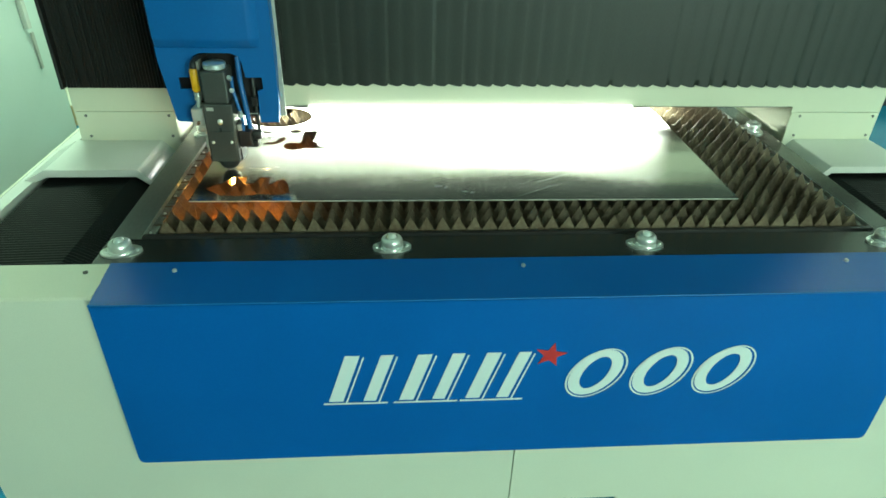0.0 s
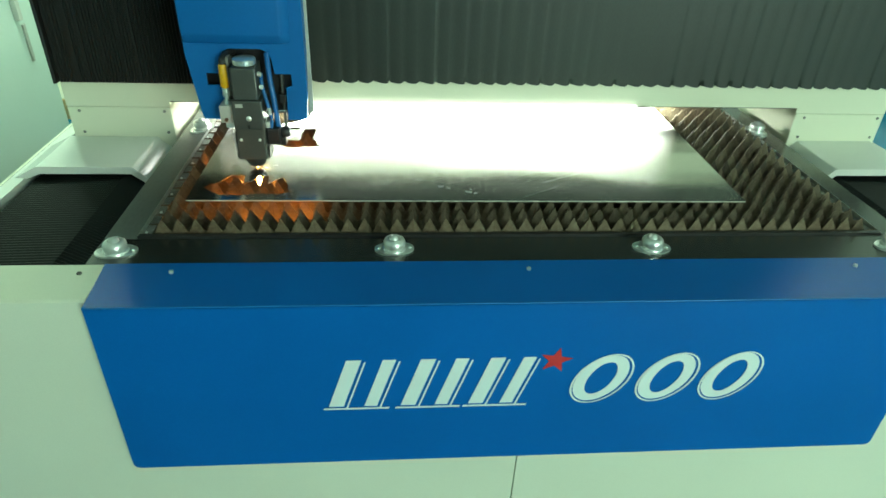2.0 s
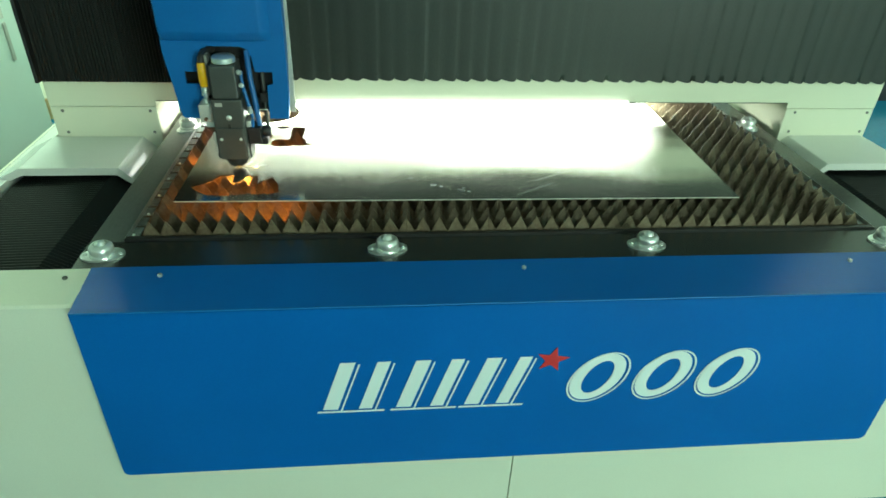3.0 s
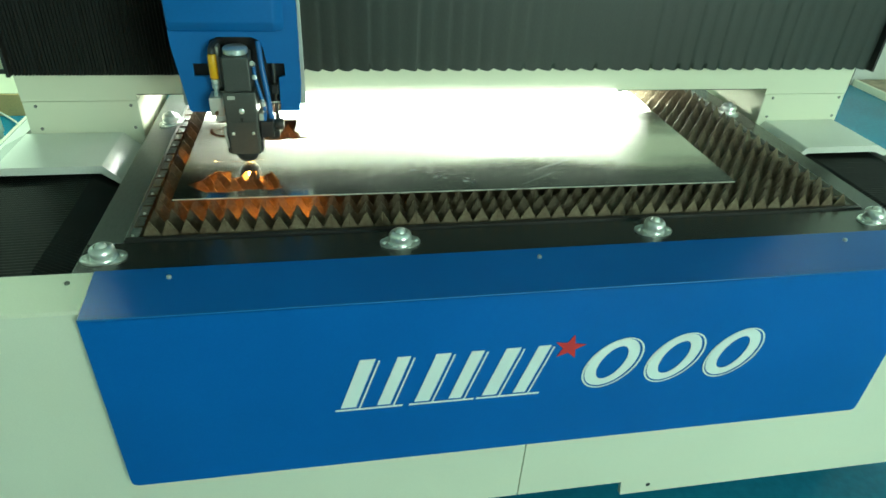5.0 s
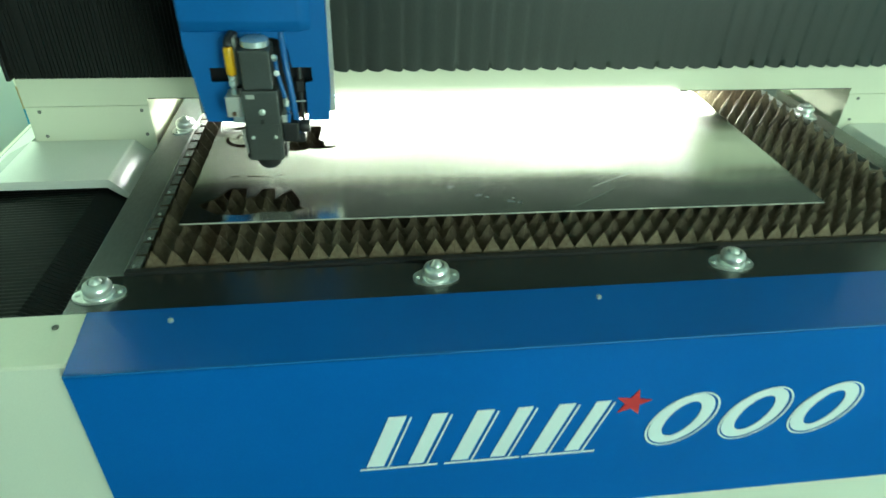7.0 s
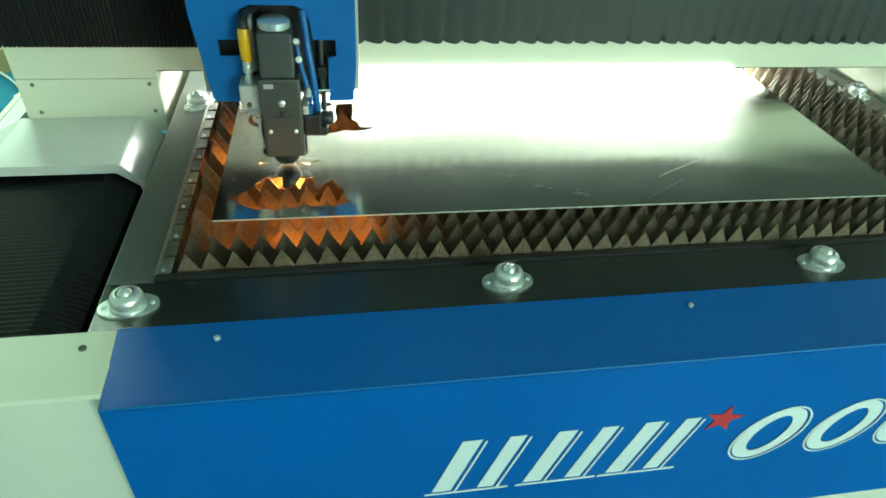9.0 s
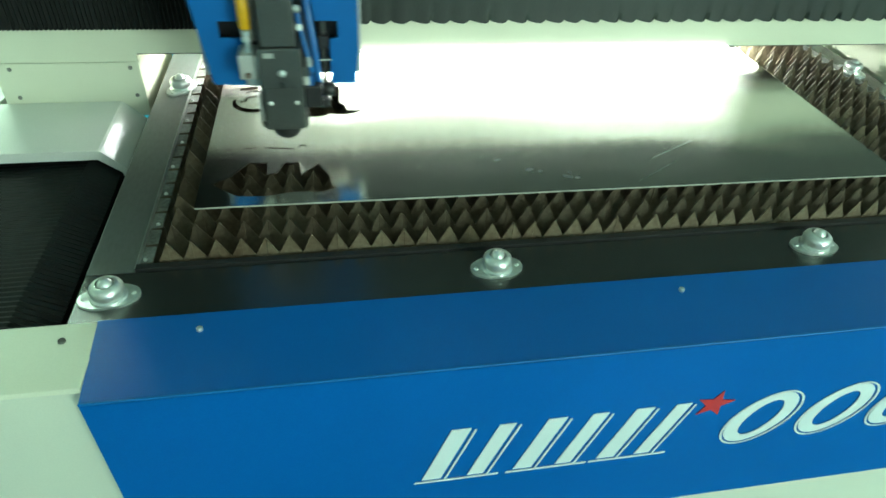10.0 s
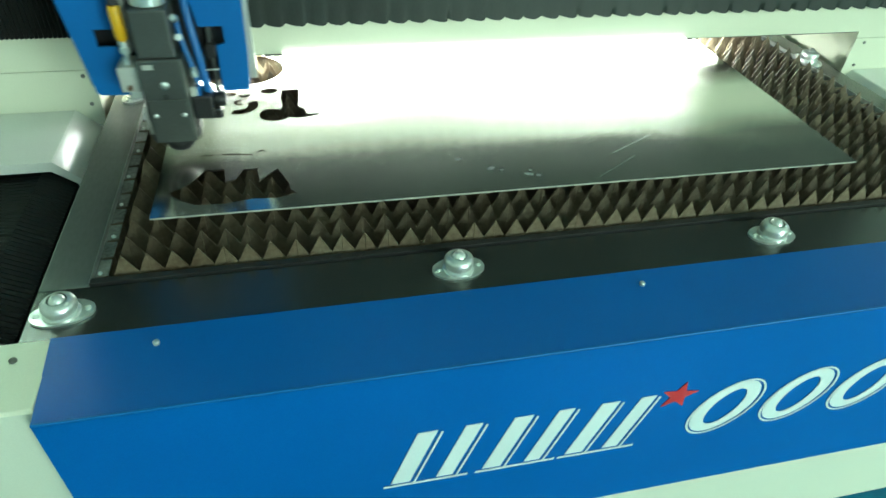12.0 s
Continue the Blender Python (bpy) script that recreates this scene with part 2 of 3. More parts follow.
# ---- the hall ----
X0, X1, Y0, Y1, ZC = -4.0, 5.05, -5.0, 3.42, 3.6
ob = part("floor", boxes((X0 - 0.2, X1 + 0.2, Y0 - 0.2, Y1 + 0.2, -0.2, 0.0)), FLOOR)
tagged(ob, "glossy teal epoxy-painted concrete workshop floor", "floor", kind="structure")
ob = part("ceiling", boxes((X0 - 0.2, X1 + 0.2, Y0 - 0.2, Y1 + 0.2, ZC, ZC + 0.2)), WALL)
tagged(ob, "plain white painted ceiling of the workshop", "ceiling", kind="structure")
for name, b in (("wall_west", [(X0 - 0.2, X0, Y0, Y1, 0, ZC)]), ("wall_south", [(X0, -0.7, Y0 - 0.2, Y0, 0, ZC), (4.4, X1, Y0 - 0.2, Y0, 0, ZC), (-0.7, 4.4, Y0 - 0.2, Y0, 0, 0.8), (-0.7, 4.4, Y0 - 0.2, Y0, 3.0, ZC)]), ("wall_north", [(X0, X1, Y1, Y1 + 0.2, 0, ZC)])):
    tagged(part(name, boxes(*b), WALL), "plain pale painted workshop wall", "wall", kind="structure")
# east wall with a wide window over a stone sill
W0, W1, WZ0, WZ1 = 0.8, 3.2, 0.10, 2.4
ob = part("wall_east", boxes((X1, X1 + 0.2, Y0, W0, 0, ZC), (X1, X1 + 0.2, W1, Y1, 0, ZC), (X1, X1 + 0.2, W0, W1, 0, WZ0), (X1, X1 + 0.2, W0, W1, WZ1, ZC)), WALL)
tagged(ob, "pale painted wall with a wide window", "wall", kind="structure")
win = tagged(thing("window_1", "aluminium-framed glazed front above a dusty stone step", "window", kind="structure"), "", "")
part("window_frame", boxes((X1 + 0.06, X1 + 0.11, W0, W1, WZ0, WZ0 + 0.05), (X1 + 0.06, X1 + 0.11, W0, W1, WZ1 - 0.05, WZ1),
     *[(X1 + 0.06, X1 + 0.11, y, y + 0.05, WZ0 + 0.05, WZ1 - 0.05) for y in (W0, 1.6, 2.4, W1 - 0.05)]), CABINET, win)
step = tagged(part("stone_step", boxes((4.745, X1, Y0, Y1 - 0.02, 0.003, 0.052), bevel=0.003), STONE), "dusty brown stone step along the glazed front", "step", kind="structure")
part("step_edge", boxes((4.72, 4.744, Y0, Y1 - 0.02, 0.0, 0.055), bevel=0.003), WHITE, step, "white edge of the step")
# unseen window added behind the camera, to hold the front fill
win = thing("unseen_window", "wide unseen window with slim aluminium frame, added for front light", "window", kind="structure")
part("window_frame", boxes((-0.7, 4.4, Y0 - 0.14, Y0 - 0.09, 0.8, 0.85), (-0.7, 4.4, Y0 - 0.14, Y0 - 0.09, 2.95, 3.0), *[(x, x + 0.05, Y0 - 0.14, Y0 - 0.09, 0.85, 2.95) for x in (-0.7, 1.0, 2.7, 4.35)]), CABINET, win)
# fill lamp, set to the right so the front brightens that way
area_lamp("window_daylight", pose(3.35, Y0 - 0.05, 1.62, 90, 0, 0), 2.0, 1.9, DAY_WATTS, (0.70, 1.0, 0.78))
tagged(part("baseboard", boxes((X0, 4.70, Y1 - 0.018, Y1, 0, 0.15), bevel=0.004), DARK), "dark rubber skirting along the far wall", "skirting", kind="structure")

# unseen lights added as fill, the strongest for the cabinet and right floor
for x, y, watts in ((-1.4, -3.4, 3), (1.0, -3.4, 5), (3.2, -3.4, 6), (-0.75, 2.3, 100), (1.0, 2.6, 8), (3.4, 2.2, 26)):
    lamp = thing("ceiling_light", "unseen fluorescent ceiling light with a white tray, added as fill", "ceiling light", pose(x, y, ZC), group="ceiling lights")
    part("tray", boxes((-0.62, 0.62, -0.16, 0.16, -0.06, 0.0), bevel=0.006), WHITE, lamp)
    part("diffuser", boxes((-0.58, 0.58, -0.12, 0.12, -0.072, -0.061)), LAMP, lamp)
    area_lamp("ceiling_lamp", pose(x, y, ZC - 0.08), 1.15, 0.24, watts, TUBE)

# ---- switch cabinet, carton and cable on the floor beside the machine ----
cab = thing("electrical_cabinet", "pale green enamelled electrical cabinet standing on the floor", "cabinet", pose(-1.62, 1.65, 0))
part("body", boxes((-0.3, 0.3, -0.86, 0.86, 0.06, 1.75), bevel=0.008), CABINET, cab)
part("plinth", boxes((-0.27, 0.27, -0.82, 0.82, 0.0, 0.059)), DARK, cab)
door = part("door", boxes((0.302, 0.318, -0.84, 0.84, 0.10, 1.72), bevel=0.005), CABINET, cab)
part("handle", boxes((0.319, 0.345, 0.610, 0.645, 0.780, 0.98), bevel=0.005), WHITE_GLOSS, door, "white pull handle")
part("hinge", boxes((0.319, 0.330, 0.650, 0.674, 0.570, 0.755), bevel=0.004), GREY_BOX, door, "grey lock bar")
carton = thing("cardboard_box", "flat tan cardboard box lying on the floor", "box", pose(-1.40, 3.16, 0, 0, 0, -2))
part("carton_body", boxes((-0.45, 0.45, -0.19, 0.19, 0.0, 0.135), bevel=0.004), CARD, carton)
part("flap", boxes((-0.44, 0.0, -0.18, 0.18, 0.136, 0.140)), WHITE, carton, "white paper flap")
part("flap", boxes((0.006, 0.44, -0.18, 0.18, 0.136, 0.140)), WHITE, carton, "white paper flap")
for k in range(2):
    c = thing("cable", "thin white cable lying in loops on the floor", "cable", group="cables on the floor")
    part("sheath", pipe([(-1.55 + 0.25 * k, 3.0 - 0.4 * k, 0.020), (-1.38 + 0.1 * k, 2.80 - 0.2 * k, 0.03), (-1.22 + 0.03 * k, 2.58 - 0.02 * k, 0.020), (-1.10, 2.45 + 0.1 * k, 0.020), (-0.85, 2.40 + 0.12 * k, 0.020), (-0.7, 2.5, 0.020)], 0.006, 8), WHITE_GLOSS, c)
# dark sheet laid in for the shadow and hoses below the cabinet
mat = thing("floor_shade", "dark sheet on the floor standing in for shadow and hoses", "mat")
part("mat_sheet", boxes((-1.28, -0.55, 0.9, 2.66, 0.0, 0.012), bevel=0.003), DARK, mat)
c = thing("cable", "black cable hanging along the far wall", "cable")
part("sheath", pipe([(-2.3, Y1 - 0.03, 0.36), (-2.0, Y1 - 0.03, 0.25), (-1.8, Y1 - 0.03, 0.235), (-1.6, Y1 - 0.03, 0.26), (-1.3, Y1 - 0.03, 0.40)], 0.012, 8), BLACK_PLASTIC, c)

# ---- the machine: body, apron, bed ----
machine = thing("laser_cutting_machine", "white and blue flat-bed laser cutting machine with a slatted bed", "machine")
ZB = 0.85                       # top of the bed's frame
BX0, BX1 = -0.045, 1.745        # outer sides of the frame
OX0, OX1 = 0.022, 1.680         # sides of the opening
OY0, OY1 = 0.053, 2.85
FY = -0.163                     # plane of the white front
CX = 0.85                       # centre line

# white front in two folded panels that meet in a seam
def front_outline(x0, x1, right):
    if right:
        return [(x0, 0.209), (x0, ZB - 0.004), (x1, ZB - 0.004), (x1, 0.158), (1.117, 0.158), (1.110, 0.209)]
    return [(x0, 0.209), (x0, ZB - 0.004), (x1, ZB - 0.004), (x1, 0.209)]


SEAM = 0.838
for x0, x1, right in ((-0.33, SEAM - 0.0015, False), (SEAM + 0.0015, 2.03, True)):
    bm = prism(front_outline(x0, x1, right), "y", FY, FY + 0.012)
    part("front_panel", bm, WHITE, machine)
for x0, x1, hx in ((-0.33, 0.0008, -0.040), (1.671, 2.03, 1.74)):
    shelf = part("top_panel", prism([(FY, ZB - 0.004), (FY + 0.004, ZB), (-0.0495, ZB + 0.003), (-0.0495, ZB - 0.005)], "x", x0, x1), WHITE, machine)
    part("screw", lathe([(0.0048, ZB + 0.001), (0.0048, ZB + 0.005), (0.0035, ZB + 0.006), (0, ZB + 0.006)], 12, m=Matrix.Translation((hx, -0.080, 0))), COMB, shelf, smooth=40)
part("bolt_hole", lathe([(0.006, 0), (0.006, 0.001), (0, 0.001)], 12, m=pose(1.187, FY - 0.0002, 0.187, 90)), DARK, machine)
part("frame_skirt", boxes((-0.32, 2.02, FY + 0.35, FY + 0.40, 0.08, 0.60)), DARK, machine, "dark steel underframe")
part("side_panel", boxes((-0.475, -0.455, 0.12, 3.0, 0.25, 0.78), bevel=0.003), WHITE, machine)
part("side_panel", boxes((2.155, 2.175, 0.12, 3.0, 0.25, 0.78), bevel=0.003), WHITE, machine)
part("rear_panel", boxes((-0.455, 2.155, 2.98, 3.0, 0.25, 0.84), bevel=0.003), WHITE, machine)
for x in (-0.2, 1.9):
    for y in (0.35, 2.7):
        part("foot", lathe([(0.06, 0), (0.06, 0.02), (0.025, 0.03), (0.025, 0.30)], 16, m=Matrix.Translation((x, y, 0))), DARK, machine, smooth=40)
for x in (-0.395, 2.035):
    part("guide_rail", prism([(x - 0.05, 0.775), (x - 0.05, 0.795), (x - 0.035, 0.805), (x, 0.805), (x, 0.775)] if x < 0 else [(x + 0.11, 0.775), (x + 0.11, 0.795), (x + 0.095, 0.805), (x + 0.06, 0.805), (x + 0.06, 0.775)], "y", -0.036, 2.97), WHITE_GLOSS, machine)

# blue apron: folded cover that hangs before the front
AY, AZ0, AZ1 = -0.183, 0.418, 0.852
AX0, AX1 = 0.003, 1.668
bm = prism(rounded([(AX0, AZ1 - 0.006), (AX0, AZ0), (AX1, AZ0), (AX1, AZ1 - 0.006)], 0.0015)[:6] + rounded([(AX0, AZ1 - 0.006), (AX0, AZ0), (AX1, AZ0), (AX1, AZ1 - 0.006)], 0.016)[6:18] + rounded([(AX0, AZ1 - 0.006), (AX0, AZ0), (AX1, AZ0), (AX1, AZ1 - 0.006)], 0.0015)[18:], "y", AY, FY - 0.002)
apron = part("apron", bm, BLUE, machine, "blue folded front cover with pale marks")
bm = bmesh.new()
lo = [bm.verts.new(v) for v in ((AX0, AY, AZ1 - 0.005), (AX1, AY, AZ1 - 0.005), (AX1 + 0.010, -0.0495, AZ1 + 0.003), (AX0 - 0.006, -0.0495, AZ1 + 0.003))]
r = bmesh.ops.extrude_face_region(bm, geom=[bm.faces.new(lo)])
bmesh.ops.translate(bm, vec=(0, 0, -0.004), verts=[v for v in r["geom"] if isinstance(v, bmesh.types.BMVert)])
part("apron_top", bm, BLUE, apron)
# bead of lighter blue paints the highlight along the crease
part("fold", pipe([(AX0, AY + 0.0012, AZ1 - 0.0062), (0.8, AY + 0.0012, AZ1 - 0.0062), (AX1, AY + 0.0012, AZ1 - 0.0062)], 0.0022, 8), BLUE_COVER, apron)
for x in (0.131, 0.831, 1.527):
    part("screw", lathe([(0.0045, 0.8515), (0.0045, 0.8570), (0.003, 0.8585), (0, 0.8585)], 12, m=Matrix.Translation((x, -0.080, 0))), CHROME, apron, smooth=40)

# pale slanted marks with a thin second line, and a star
def slanted(x, z0, z1, w, lean, thick=0.0012):
    return prism([(x, z0), (x + w, z0), (x + w + lean, z1), (x + lean, z1)], "y", AY - 0.0005 - thick, AY - 0.0005)


MZ0, MZ1 = 0.588, 0.712
for x, gap in ((0.425, 0.072), (0.572, 0.070), (0.712, 0.066)):
    for k in (0, 1):
        w = 0.030 if k == 0 else 0.026
        part("mark", slanted(x + gap * k, MZ0, MZ1, w, 0.040), MARK, apron)
        part("mark_line", slanted(x + gap * k + w + 0.005, MZ0 - 0.005, MZ1 - 0.005, 0.0035, 0.040), MARK, apron)
    part("mark_line", prism([(x - 0.012, MZ0 - 0.009), (x + 0.122, MZ0 - 0.009), (x + 0.124, MZ0 - 0.005), (x - 0.010, MZ0 - 0.005)], "y", AY - 0.0017, AY - 0.0005), MARK, apron)
for x in (0.985, 1.125, 1.262):
    def lean_oval(rx, rz, dx=0.0, dz=0.0, n=32):
        return [(x + dx + px + 0.33 * pz, 0.650 + dz + pz) for px, pz in ellipse(0, 0, rx, rz, 0, n)]
    for outer_r, inner_r, off, nm in (((0.052, 0.062), (0.028, 0.044), (0, 0), "mark"), ((0.0600, 0.0675), (0.0560, 0.0650), (0.002, -0.002), "mark_line")):
        a, b = lean_oval(*outer_r, *off), lean_oval(*inner_r, *off)
        bm = bmesh.new()
        for y in (AY - 0.0017, AY - 0.0005):
            va, vb = [bm.verts.new((p[0], y, p[1])) for p in a], [bm.verts.new((p[0], y, p[1])) for p in b]
            for i in range(len(va)):
                j = (i + 1) % len(va)
                bm.faces.new((va[i], va[j], vb[j], vb[i]))
        part(nm, bm, MARK, apron)
star = []
for i in range(10):
    r, a = (0.033 if i % 2 == 0 else 0.0135), radians(90 - 10 + 36 * i)
    star.append((0.884 + r * math.cos(a) * 1.05, 0.702 + r * math.sin(a)))
part("star_mark", prism(star, "y", AY - 0.0017, AY - 0.0005), RED, apron, "red five-pointed star")

# bed frame
for y0, y1 in ((-0.048, OY0), (OY1, OY1 + 0.09)):
    part("bed_frame", boxes((BX0, BX1, y0, y1, ZB - 0.035, ZB), bevel=0.002), BLACK_STEEL, machine, "black painted steel bed frame")
for x0, x1 in ((-0.0745, BX0 - 0.0005), (BX1 + 0.0005, 1.7745)):
    part("gap_cover", boxes((x0, x1, -0.02, 2.95, 0.700, 0.745)), BLACK_STEEL, machine, "dark strip beside the bed")
# the left bar is a paler grey than the right one
part("side_bar", boxes((BX0, OX0, OY0 + 0.0005, OY1 - 0.0005, ZB - 0.035, ZB), bevel=0.002), SIDE_BAR, machine, "grey steel side bar")
part("side_bar", boxes((OX1, BX1, OY0 + 0.0005, OY1 - 0.0005, ZB - 0.035, ZB), bevel=0.002), BLACK_STEEL, machine, "black painted steel side bar")
bm = boxes((BX0 + 0.002, BX0 + 0.008, -0.03, 2.93, 0.42, ZB - 0.036), (BX1 - 0.008, BX1 - 0.002, -0.03, 2.93, 0.42, ZB - 0.036),
           (BX0 + 0.009, BX1 - 0.009, -0.03, -0.024, 0.42, ZB - 0.036), (BX0 + 0.009, BX1 - 0.009, 2.92, 2.926, 0.42, ZB - 0.036),
           (BX0 + 0.009, BX1 - 0.009, -0.023, 2.919, 0.69, 0.70), (BX0 + 0.009, BX1 - 0.009, -0.023, 2.919, 0.42, 0.43))
part("scrap_tray", bm, RUST, machine, "rusty scrap tray under the slats")
for x0, x1 in ((OX0 + 0.002, OX0 + 0.020), (OX1 - 0.018, OX1 - 0.002)):
    strip = part("comb_strip", boxes((x0, x1, OY0 + 0.002, OY1 - 0.002, ZB - 0.0085, ZB - 0.0045), bevel=0.0008), COMB, machine, "grimy steel strip with slots")
    edge = x0 - 0.0015 if x0 < 0.5 else x1
    part("edge_strip", boxes((edge, edge + 0.0015, OY0 + 0.002, OY1 - 0.002, ZB - 0.01, ZB + 0.0045)), BARE_EDGE, strip, "bright worn edge")

# ball transfer units on the frame
def ball_transfer(x, y, turn):
    unit = part("ball_transfer", prism(rounded([(-0.041, -0.010), (-0.041, 0.010), (-0.020, 0.024), (0.020, 0.024), (0.041, 0.010), (0.041, -0.010), (0.020, -0.024), (-0.020, -0.024)], 0.010), "z", 0, 0.004), CHROME, machine, "zinc-plated ball transfer unit", smooth=40)
    unit.matrix_basis = pose(x, y, ZB, 0, 0, turn)
    part("cup", lathe([(0.0250, 0.004), (0.0240, 0.0075), (0.0212, 0.0095), (0.0210, 0.0130), (0.0228, 0.0140), (0.0230, 0.0195), (0.0212, 0.0240), (0.0175, 0.0272), (0.0140, 0.0285), (0.0125, 0.0285), (0.0125, 0.020)], 28), CHROME, unit, smooth=35)
    part("ball", lathe([(0.0, 0.0355), (0.0035, 0.0349), (0.0065, 0.0331), (0.0092, 0.0302), (0.0108, 0.0275), (0.0114, 0.0235), (0.0114, 0.020)], 20), CHROME, unit, smooth=60)
    for k in (-1, 1):
        part("rivet", lathe([(0.0042, 0.004), (0.0042, 0.006), (0.0025, 0.0072), (0, 0.0072)], 10, m=Matrix.Translation((0.0325 * k, 0, 0))), CHROME, unit, smooth=40)


for x, y, turn in ((0.0, 0.0, 6), (0.561, 0.004, 3), (1.115, 0.002, -4), (1.668, 0.003, 8), (0.004, 0.672, 62), (1.699, 0.686, 100), (0.0, 1.35, 90), (1.70, 1.36, 90), (0.0, 2.05, 85), (1.70, 2.05, 95), (0.0, 2.7, 90), (1.70, 2.7, 90)):
    ball_transfer(x, y, turn)

# angle kept black and high so it also gives the shade at the slat bases
part("angle_bar", boxes((OX0 + 0.001, OX1 - 0.001, OY0 + 0.0015, OY0 + 0.0125, 0.80, 0.8545)), BLACK_PLASTIC, machine, "angle along the opening, blackened to give the shade below the teeth")

# toothed slats
PITCH, TIP, VALLEY = 0.0355, 0.8855, 0.8515
def slat_mesh(seed):
    rnd = random.Random(seed)
    x0, x1, half = OX0 + 0.004, OX1 - 0.004, 0.0008
    pts = [(x0, 0.775), (x0, ZB - 0.0022), (OX0 + 0.024, ZB - 0.0005), (OX0 + 0.0241, 0.806), (OX0 + 0.0315, 0.806)]
    x = OX0 + 0.032
    while x + PITCH < x1 - 0.02:
        worn = rnd.random()
        tip = TIP - (0.0015 * worn if worn < 0.93 else rnd.uniform(0.002, 0.006))
        flat = 0.0005 if worn < 0.93 else rnd.uniform(0.001, 0.003)
        mid = x + PITCH / 2 + rnd.uniform(-0.0015, 0.0015)
        pts += [(x + 0.001, VALLEY + rnd.uniform(-0.002, 0.002)), (mid - flat, tip), (mid + flat, tip - rnd.uniform(0, 0.001))]
        x += PITCH
    pts += [(x, VALLEY), (x1, VALLEY + 0.001), (x1, 0.775)]
    bm = bmesh.new()
    n = len(pts)
    bend = [rnd.uniform(-0.0008, 0.0008) for _ in range(n)]
    lo = [bm.verts.new((p[0], -half + b, p[1])) for p, b in zip(pts, bend)]
    hi = [bm.verts.new((p[0], half + b, p[1])) for p, b in zip(pts, bend)]
    base_lo = [bm.verts.new((p[0], -half, 0.775)) for p in pts]
    base_hi = [bm.verts.new((p[0], half, 0.775)) for p in pts]
    for i in range(n - 1):
        if abs(pts[i][0] - pts[i + 1][0]) < 1e-7:
            continue
        for a, b in ((lo, base_lo), (hi, base_hi)):
            if pts[i][1] > 0.776 and pts[i + 1][1] > 0.776:
                bm.faces.new((a[i], a[i + 1], b[i + 1], b[i]))
        bm.faces.new((lo[i], lo[i + 1], hi[i + 1], hi[i]))
    me = bpy.data.meshes.new("slat")
    bmesh.ops.recalc_face_normals(bm, faces=bm.faces)
    bm.to_mesh(me)
    bm.free()
    me.materials.append(SLAT)
    return me


SLATS = [slat_mesh(s) for s in range(7)]
y, k = 0.0735, 0
while y < OY1 - 0.03:
    shared("slat", SLATS[(k * 3 + k // 7) % 7], machine, pose((k % 3 - 1) * 0.0015, y, 0))
    y += 0.0445
    k += 1
bm = bmesh.new()
for i in range(0, 40, 2):
    lathe([(0.0035, ZB - 0.008), (0.0035, ZB - 0.003), (0.002, ZB - 0.001), (0, ZB - 0.001)], 8, bm, Matrix.Translation((OX0 + 0.009 + 0.002 * (i % 3), 0.085 + 0.0445 * i, 0)))
tagged(part("weld_spatter", bm, CHROME, machine, smooth=50), kind="stuff")

# ---- the sheet with its cut-outs ----
SZ = 0.8865
JAG = [(0.120, 0.223), (0.150, 0.245), (0.176, 0.287), (0.190, 0.283), (0.206, 0.286), (0.209, 0.246), (0.226, 0.250), (0.238, 0.283), (0.250, 0.280), (0.262, 0.282), (0.266, 0.240), (0.279, 0.256),
       (0.296, 0.275), (0.315, 0.230), (0.317, 0.206), (0.328, 0.196), (0.297, 0.185), (0.255, 0.189), (0.209, 0.180), (0.166, 0.183), (0.140, 0.202)]
FIGURE = rounded([(0.264, 0.478), (0.269, 0.497), (0.280, 0.506), (0.295, 0.504), (0.304, 0.498), (0.311, 0.515), (0.307, 0.552), (0.311, 0.587), (0.345, 0.590), (0.344, 0.540), (0.340, 0.513), (0.354, 0.499),
                  (0.355, 0.477), (0.369, 0.473), (0.384, 0.477), (0.383, 0.469), (0.368, 0.462), (0.349, 0.458), (0.335, 0.458), (0.323, 0.465), (0.314, 0.455), (0.294, 0.451), (0.278, 0.454), (0.268, 0.464)], 0.004)
